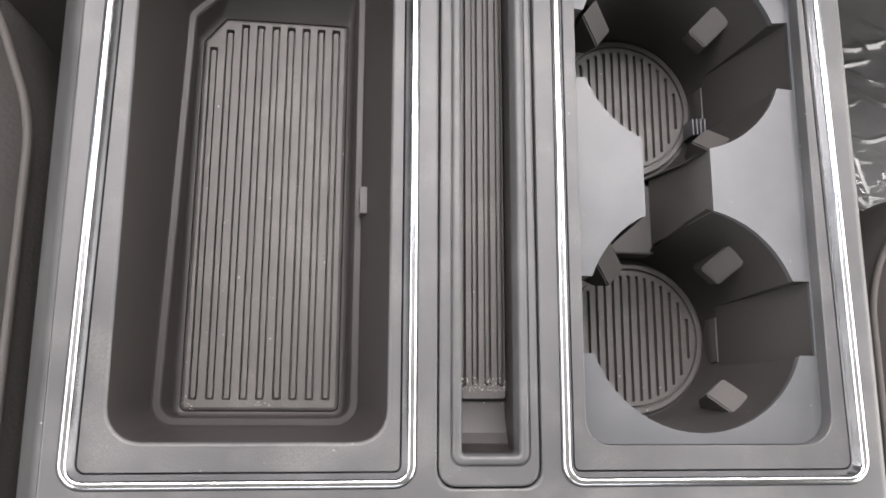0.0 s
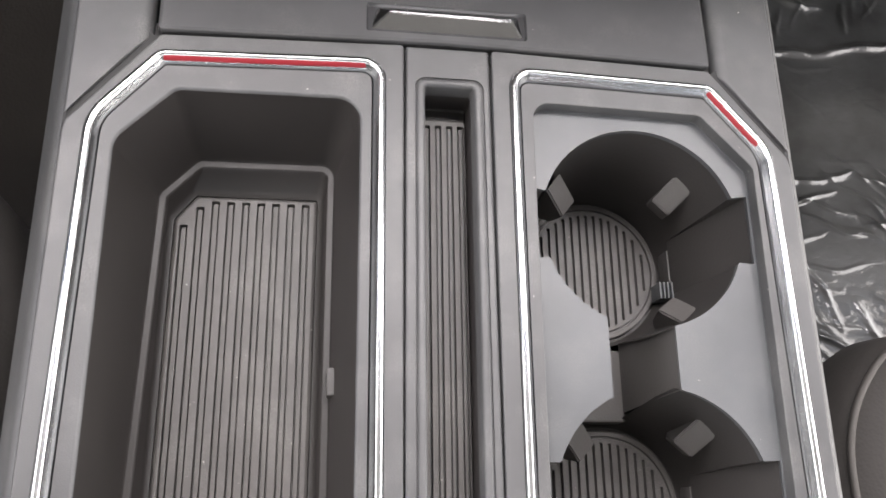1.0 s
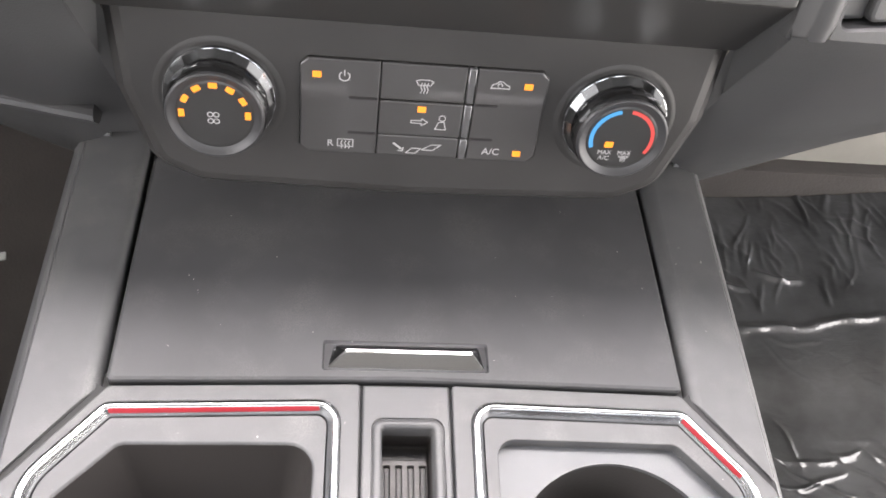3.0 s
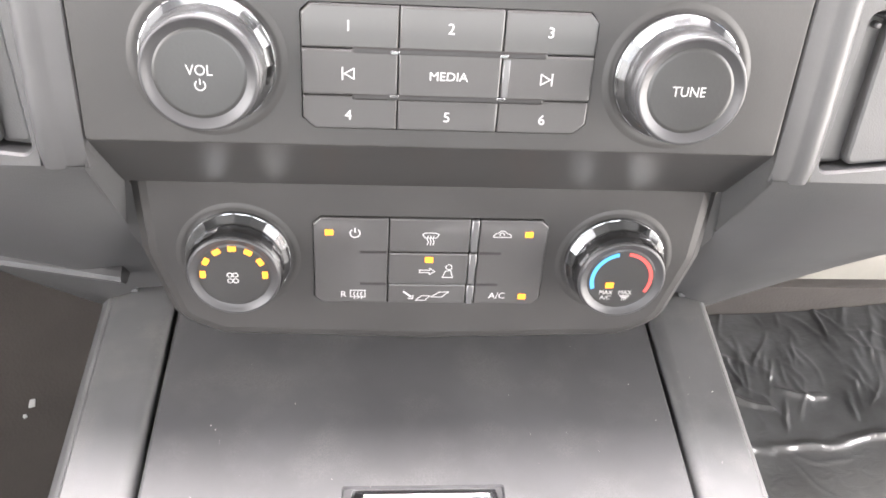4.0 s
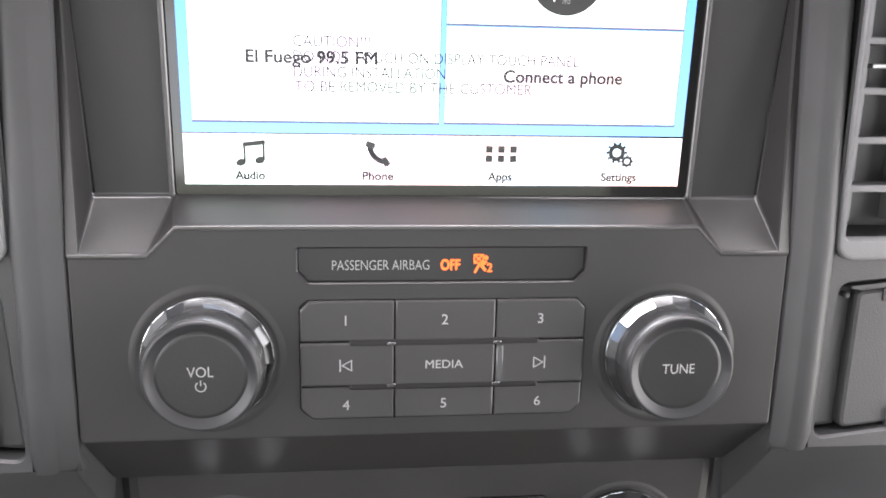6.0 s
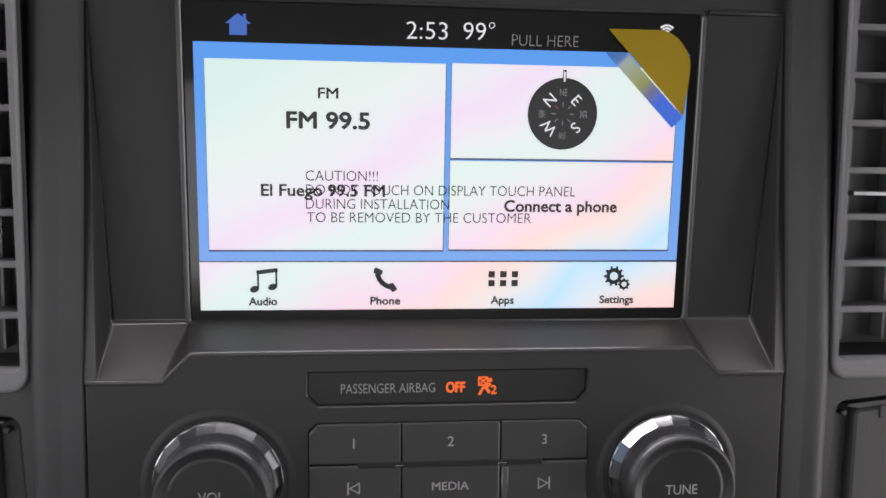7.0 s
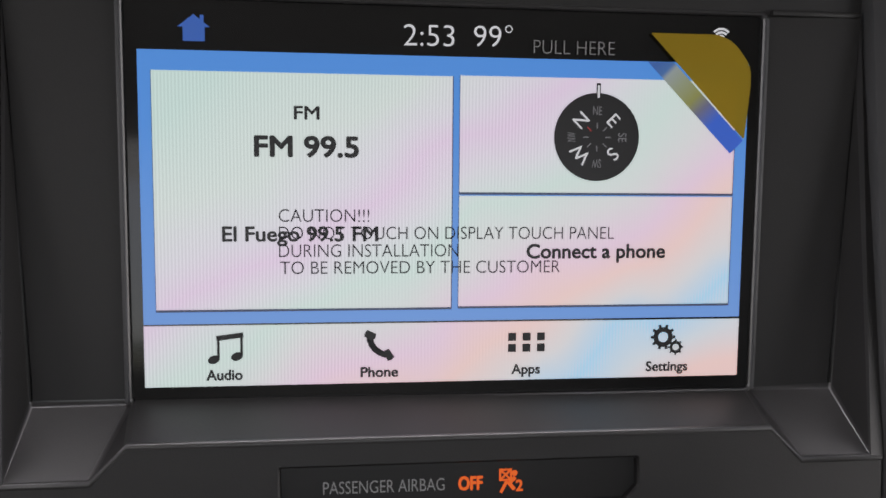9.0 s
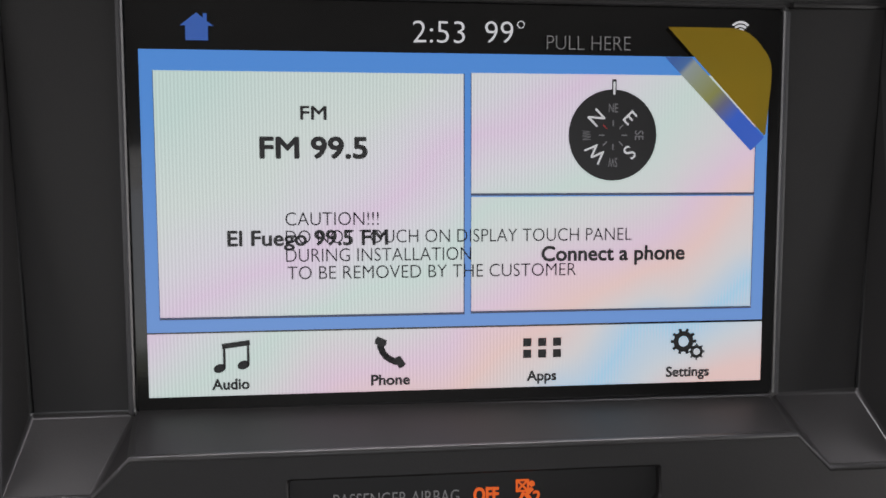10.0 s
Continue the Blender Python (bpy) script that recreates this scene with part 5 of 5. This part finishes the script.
cp("legend", bm, INK, parent=k_rec)
cp("legend", lettering("A/C", 0.0031, (0.0301, 0.0617), h, 0.0072, bold=0.00003), INK, parent=k_ac)

FANC, TMPC, CH = (-0.0787, 0.0796), (0.0792, 0.0796), 0.0153
fan = knob(cp, FANC, 0.0212, 0.0180, CH, (SMOKE, POLISH), "fan speed knob with a lit arc of amber marks", 20)
for i in range(7):
    a = radians(180 - 30 * i)
    led(fan, FANC[0] + 0.0122 * math.cos(a), FANC[1] + 0.0004 + 0.0122 * math.sin(a), CH - 0.0012, 0.0016, 0.0011, math.degrees(a) - 90)
bm = bmesh.new()
for sx, sy in ((1, 1), (1, -1), (-1, 1), (-1, -1)):
    arc(bm, (FANC[0] - 0.0006 + sx * 0.0011, FANC[1] - 0.0012 + sy * 0.0014), 0.0010, 0, 360, 0.0004, CH - 0.0013, 12)
cp("legend", bm, INK, parent=fan)
temp = knob(cp, TMPC, 0.0212, 0.0180, CH, (SMOKE, POLISH), "temperature knob with blue and red arcs", 20)
cp("cold_arc", arc(bmesh.new(), TMPC, 0.0124, 103, 202, 0.0017, CH - 0.0012), BLUE, "blue backlit cold arc", temp)
cp("hot_arc", arc(bmesh.new(), TMPC, 0.0124, 84, -30, 0.0015, CH - 0.0012), REDLIT, "red backlit hot arc", temp)
led(temp, 0.0747, 0.0766, CH - 0.0012)
cp("legend", lettering("MAX", 0.0021, (0.0738, 0.0730), CH - 0.0013, 0.0056), INK, parent=temp)
cp("legend", lettering("A/C", 0.0020, (0.0738, 0.0703), CH - 0.0013, 0.0046), INK, parent=temp)
cp("legend", lettering("MAX", 0.0021, (0.0820, 0.0730), CH - 0.0013, 0.0056), INK, parent=temp)
bm = bmesh.new()
stroke(bm, [(0.0806, 0.0706), (0.0800, 0.0714), (0.0840, 0.0714), (0.0834, 0.0706)], 0.0003, CH - 0.0013, True)
for x in (0.0812, 0.0820, 0.0828):
    stroke(bm, [(x, 0.0690), (x, 0.0710)], 0.0003, CH - 0.0013)
cp("legend", bm, INK, parent=temp)

# ---- air vent and cover beside the stack ----
def vent(s):
    v = thing("air_vent", "black dashboard air vent with level slats", "vent", tuple(on(RADIO, s * 0.172, 0.17, 0)), "dash vents")
    vp = panel_part(v, RADIO)
    out = box_outline(0.1384, 0.2056, 0.0950, 0.2486, 0.006)
    inn = rounded([(0.1406, 0.1022), (0.2030, 0.1022), (0.2030, 0.2450), (0.1412, 0.2450)], 0.002, 5)
    if s < 0:
        out, inn = mirrored(out), mirrored(inn)
    bm = bmesh.new()
    rings(bm, [(out, -0.002), (out, 0.0004), (inset(out, 0.0005), 0.0012), (inset(out, 0.0014), 0.0014)])
    sheet(bm, inset(out, 0.0014), [inset(inn, -0.0004)], 0.0014)
    rings(bm, [(inset(inn, -0.0004), 0.0014), (inn, 0.0006), (inset(inn, 0.0006), -0.004)])
    vp("frame", bm, VENT)
    bm = bmesh.new()
    rings(bm, [(inset(inn, 0.0006), -0.004), (inset(inn, 0.0010), -0.0240)], True)
    vp("duct", bm, DASH)
    for k in range(8):
        y = 0.1203 + 0.0167 * k
        bm = bmesh.new()
        a, b = (s * 0.1410, s * 0.2032)
        block(bm, min(a, b), max(a, b), y - 0.0014, y + 0.0010, -0.014, -0.0016, 0.0005)
        vp("slat", bm, VENT)
    for k in range(3):
        bm = bmesh.new()
        x = s * (0.152 + 0.017 * k)
        block(bm, x - 0.0005, x + 0.0005, 0.1060, 0.2440, -0.0238, -0.0165, 0.0002)
        vp("vane", bm, VENT)
    if s > 0:
        bm = bmesh.new()
        block(bm, 0.1460, 0.1700, 0.1612, 0.1628, -0.0090, -0.0040, 0.0004)
        vp("slider_tab", bm, SILVER)


vent(1), vent(-1)


def cover(s):
    c = thing("socket_cover", "grained charcoal cover panel set in the dash", "cover", tuple(on(RADIO, s * 0.177, 0.058, 0)), "dash covers")
    vp = panel_part(c, RADIO)
    p = rounded([(0.1500, 0.0292), (0.2125, 0.0358), (0.2098, 0.0898), (0.1508, 0.0826)], 0.003)
    flip = (lambda q: q) if s > 0 else mirrored
    bm = bmesh.new()
    slab(bm, flip(p), -0.0545, -0.0036, 0.0016)
    vp("panel", bm, DASH)
    # sloped shoulder between the recess and the raised panel
    bm = bmesh.new()
    a = flip(rounded([(0.1402, 0.0280), (0.1512, 0.0292), (0.1520, 0.0828), (0.1434, 0.0848)], [0.003, 0.001, 0.001, 0.003]))
    slab(bm, a, -0.0500, -0.0075, 0.0020)
    vp("shoulder", bm, DASH)
    bm = bmesh.new()
    b = flip(rounded([(0.1440, 0.0846), (0.1515, 0.0830), (0.2100, 0.0900), (0.2100, 0.0918)], 0.0008))
    slab(bm, b, -0.0500, -0.0020, 0.0006)
    vp("upper_lip", bm, PANEL)
    bm = bmesh.new()
    a, b = sorted((s * 0.1686, s * 0.1850))
    block(bm, a, b, 0.0300, 0.0375, -0.0060, -0.0012, 0.0010)
    vp("thumb_catch", bm, SILVER)
    bm = bmesh.new()
    lathe(bm, [(0.0013, -0.008), (0.0013, -0.0050), (0.0008, -0.0044)], 12, (s * 0.1478, 0.0808))
    vp("pin", bm, PANEL)
    bm = bmesh.new()
    a, b = sorted((s * 0.1606, s * 0.1760))
    block(bm, a, b, 0.0790, 0.0840, -0.0050, -0.0030, 0.0005)
    vp("hinge_pad", bm, PANEL)


cover(1), cover(-1)


# ---- footwells and seats ----
def crinkled(x0, x1, y0, y1, nx, ny):
    """A loose sheet with long curved wrinkles; its shallow trough is bent to keep lamp reflections out of the camera's
    view.
    """
    rng = random.Random(11)
    gx, gy = np.meshgrid(np.linspace(x0, x1, nx + 1), np.linspace(y0, y1, ny + 1))
    z = 0.42 * (gx - 0.262) ** 2 + 0.0003 * np.sin(gx * 19 + 1.7 * np.sin(gy * 13)) * np.sin(gy * 17 + 0.8)
    sx, sy = (x1 - x0) / nx, (y1 - y0) / ny
    runs = []
    for k in range(340):
        x, y = rng.uniform(x0, x1), rng.uniform(y0, 0.45)
        if 0.36 < y < 0.45 and rng.random() < 0.8:
            continue
        bold = rng.random() < 0.4 and y < 0.35
        runs.append((x, y, rng.gauss(-34, 13), rng.uniform(0.0014, 0.0026) if bold else rng.uniform(0.0004, 0.0012), rng.uniform(0.0016, 0.0026), rng.uniform(0.03, 0.095)))
    # soft upright creases towards the front end
    for k in range(150):
        runs.append((rng.uniform(x0, x1), rng.uniform(0.45, 0.575), rng.gauss(100, 16), rng.uniform(0.0005, 0.0015), rng.uniform(0.0018, 0.0034), rng.uniform(0.015, 0.060)))
    # two long loose folds lying across the floor
    for k in range(5):
        runs.append((x0 + 0.012 + 0.066 * k, 0.4440 + 0.002 * math.sin(2.1 * k), 2.0 * math.sin(1.7 * k), 0.0036, 0.0036, 0.078))
    for k in range(4):
        runs.append((x0 + 0.020 + 0.050 * k, 0.4960 + 0.003 * (k % 2), -16.0 + 5 * (k % 2), 0.0034, 0.0034, 0.050))
    for k, (x, y, deg, high, wide, length) in enumerate(runs):
        a, bend, wave, step = radians(deg), rng.gauss(0, 7.0 if high < 0.003 else 1.2), rng.uniform(90, 190), 0.0011
        n = int(length / step)
        rise = np.zeros_like(z)
        for i in range(n):
            i0, j0 = max(0, int((x - 0.010 - x0) / sx)), max(0, int((y - 0.010 - y0) / sy))
            i1, j1 = int((x + 0.010 - x0) / sx) + 1, int((y + 0.010 - y0) / sy) + 1
            if i1 > 0 and j1 > 0 and i0 <= nx and j0 <= ny:
                box = (slice(j0, j1), slice(i0, i1))
                dx, dy = gx[box] - x, gy[box] - y
                h = high * math.sin(math.pi * (i + 0.7) / (n + 0.4)) ** 0.6 * (0.85 + 0.15 * math.sin(i * 0.23 + k))
                along, across = dx * math.cos(a) + dy * math.sin(a), dy * math.cos(a) - dx * math.sin(a)
                rise[box] = np.maximum(rise[box], h * np.exp(-(across / wide) ** 2 - (along / 0.0030) ** 2))
            x, y, a = x + step * math.cos(a), y + step * math.sin(a), a + bend * step + 0.028 * math.sin(i * step * wave + k)
        z += rise
    me = bpy.data.meshes.new("floor_film")
    w = nx + 1
    i0 = (np.arange(ny)[:, None] * w + np.arange(nx)[None, :]).ravel()
    me.from_pydata(np.stack([gx.ravel(), gy.ravel(), FLOOR + 0.014 + z.ravel()], 1).tolist(), [], np.stack([i0, i0 + 1, i0 + w + 1, i0 + w], 1).tolist())
    me.shade_smooth()
    me.materials.append(FILM)
    return me


tagged(new("floor_film", crinkled(0.17, 0.52, -0.15, 0.584, 400, 800)), "wrinkled clear protective film over the passenger floor", "film")
tagged(part("toe_step", block(bmesh.new(), 0.17, 0.88, 0.585, 0.66, FLOOR, -0.234, 0.004), CARPET), "dark carpeted step ahead of the passenger floor", "step", kind="structure")
tagged(part("insulation_pad", block(bmesh.new(), 0.17, 0.88, 0.480, 0.500, -0.100, 0.040, 0.006), BEIGE), "pale beige pad under the passenger side of the dash", "pad", kind="structure")


def seat(s):
    st = thing("front_seat", "dark cloth front seat cushion with a piped edge", "seat", (s * 0.45, -0.1, FLOOR), "front seats")
    o = rounded([(0.184, -0.55), (0.71, -0.55), (0.71, 0.225), (0.209, 0.225), (0.181, 0.150)], [0.03, 0.03, 0.06, 0.05, 0.10], 8)
    low = 0.0
    if s > 0:
        o, low = rounded([(0.248, -0.55), (0.76, -0.55), (0.76, 0.165), (0.290, 0.165), (0.246, 0.110)], [0.03, 0.03, 0.06, 0.06, 0.10], 8), -0.08
    if s < 0:
        o = mirrored(o)
    bm = bmesh.new()
    rings(bm, [(inset(o, 0.03), FLOOR), (inset(o, 0.004), -0.20), (o, -0.10 + low), (inset(o, 0.002), -0.066 + low), (inset(o, 0.010), -0.054 + low), (inset(o, 0.030), -0.046 + low), (inset(o, 0.075), -0.044 + low)], True)
    under(part("cushion", bm, LEATHER, sharp=60), st)
    bm = bmesh.new()
    rows = []
    k = inset(o, 0.0085)
    for i in range(8):
        a = 2 * math.pi * i / 8
        rows.append(ring(bm, inset(k, 0.0022 * math.cos(a)), -0.0545 + low + 0.0022 * math.sin(a)))
    for a, b in zip(rows, rows[1:] + rows[:1]):
        bridge(bm, a, b)
    under(part("piping", bm, PIPING, sharp=80), st)


seat(-1), seat(1)


# ---- dust and crumbs ----
def crumbs(name, label, places, size):
    """Small bits of dust lying on a surface; each place: centre, spread, height, count."""
    rng, bm = random.Random(7), bmesh.new()
    for (x, y), (sx, sy), z, n in places:
        for _ in range(n):
            c = Vector((x + rng.uniform(-sx, sx), y + rng.uniform(-sy, sy), z))
            r = size * rng.uniform(0.4, 1.0)
            vs = [bm.verts.new(c + Vector((r * rng.uniform(0.6, 1.4) * math.cos(a), r * rng.uniform(0.6, 1.4) * math.sin(a), 0))) for a in (0, 1.6, 3.1, 4.7)]
            top = bm.verts.new(c + Vector((0, 0, r)))
            for i in range(4):
                bm.faces.new((vs[i], vs[(i + 1) % 4], top))
    return tagged(part(name, bm, DUST), label, "dust", kind="stuff")


DUST = material("pale_dust", (0.50, 0.48, 0.45), 0.9)
crumbs("crumbs", "pale crumbs and dust at the ends of the rubber mats",
       [((0.0006, 0.0352), (0.0105, 0.0026), -0.0190, 150), ((0.0006, 0.0300), (0.0100, 0.0040), -0.0212, 14), ((-0.117, 0.0275), (0.003, 0.003), -0.056, 16), ((-0.0850, 0.0275), (0.004, 0.001), -0.056, 10),
        ((-0.087, 0.11), (0.030, 0.08), -0.056, 12), ((0.0872, 0.0400), (0.024, 0.008), -0.075, 10)], 0.00027)
crumbs("dust_specks", "pale dust specks on the console lid", [((0.0, 0.31), (0.115, 0.045), 0.0004, 14), ((0.140, 0.32), (0.012, 0.05), 0.0, 3), ((0.09, 0.02), (0.04, 0.008), -0.0022, 4)], 0.00035)
# two small scraps of paper on the driver's floor
SCRAP = material("white_paper", (0.45, 0.46, 0.45), 0.8, stain=0.05)
for (x, y), (w, d), turn in (((-0.3085, 0.4955), (0.0026, 0.0042), 8), ((-0.3110, 0.4830), (0.0017, 0.0019), 35)):
    bm = bmesh.new()
    slab(bm, rounded([(-w, -d), (w, -d * 0.8), (w * 0.8, d), (-w * 0.9, d * 0.9)], 0.0006, 2), 0.0, 0.0012, 0.0004)
    tagged(part("paper_scrap", bm, SCRAP, m=pose(x, y, FLOOR, 0, 0, turn)), "small torn white paper scrap on the dark carpet", "scrap", "paper scraps")
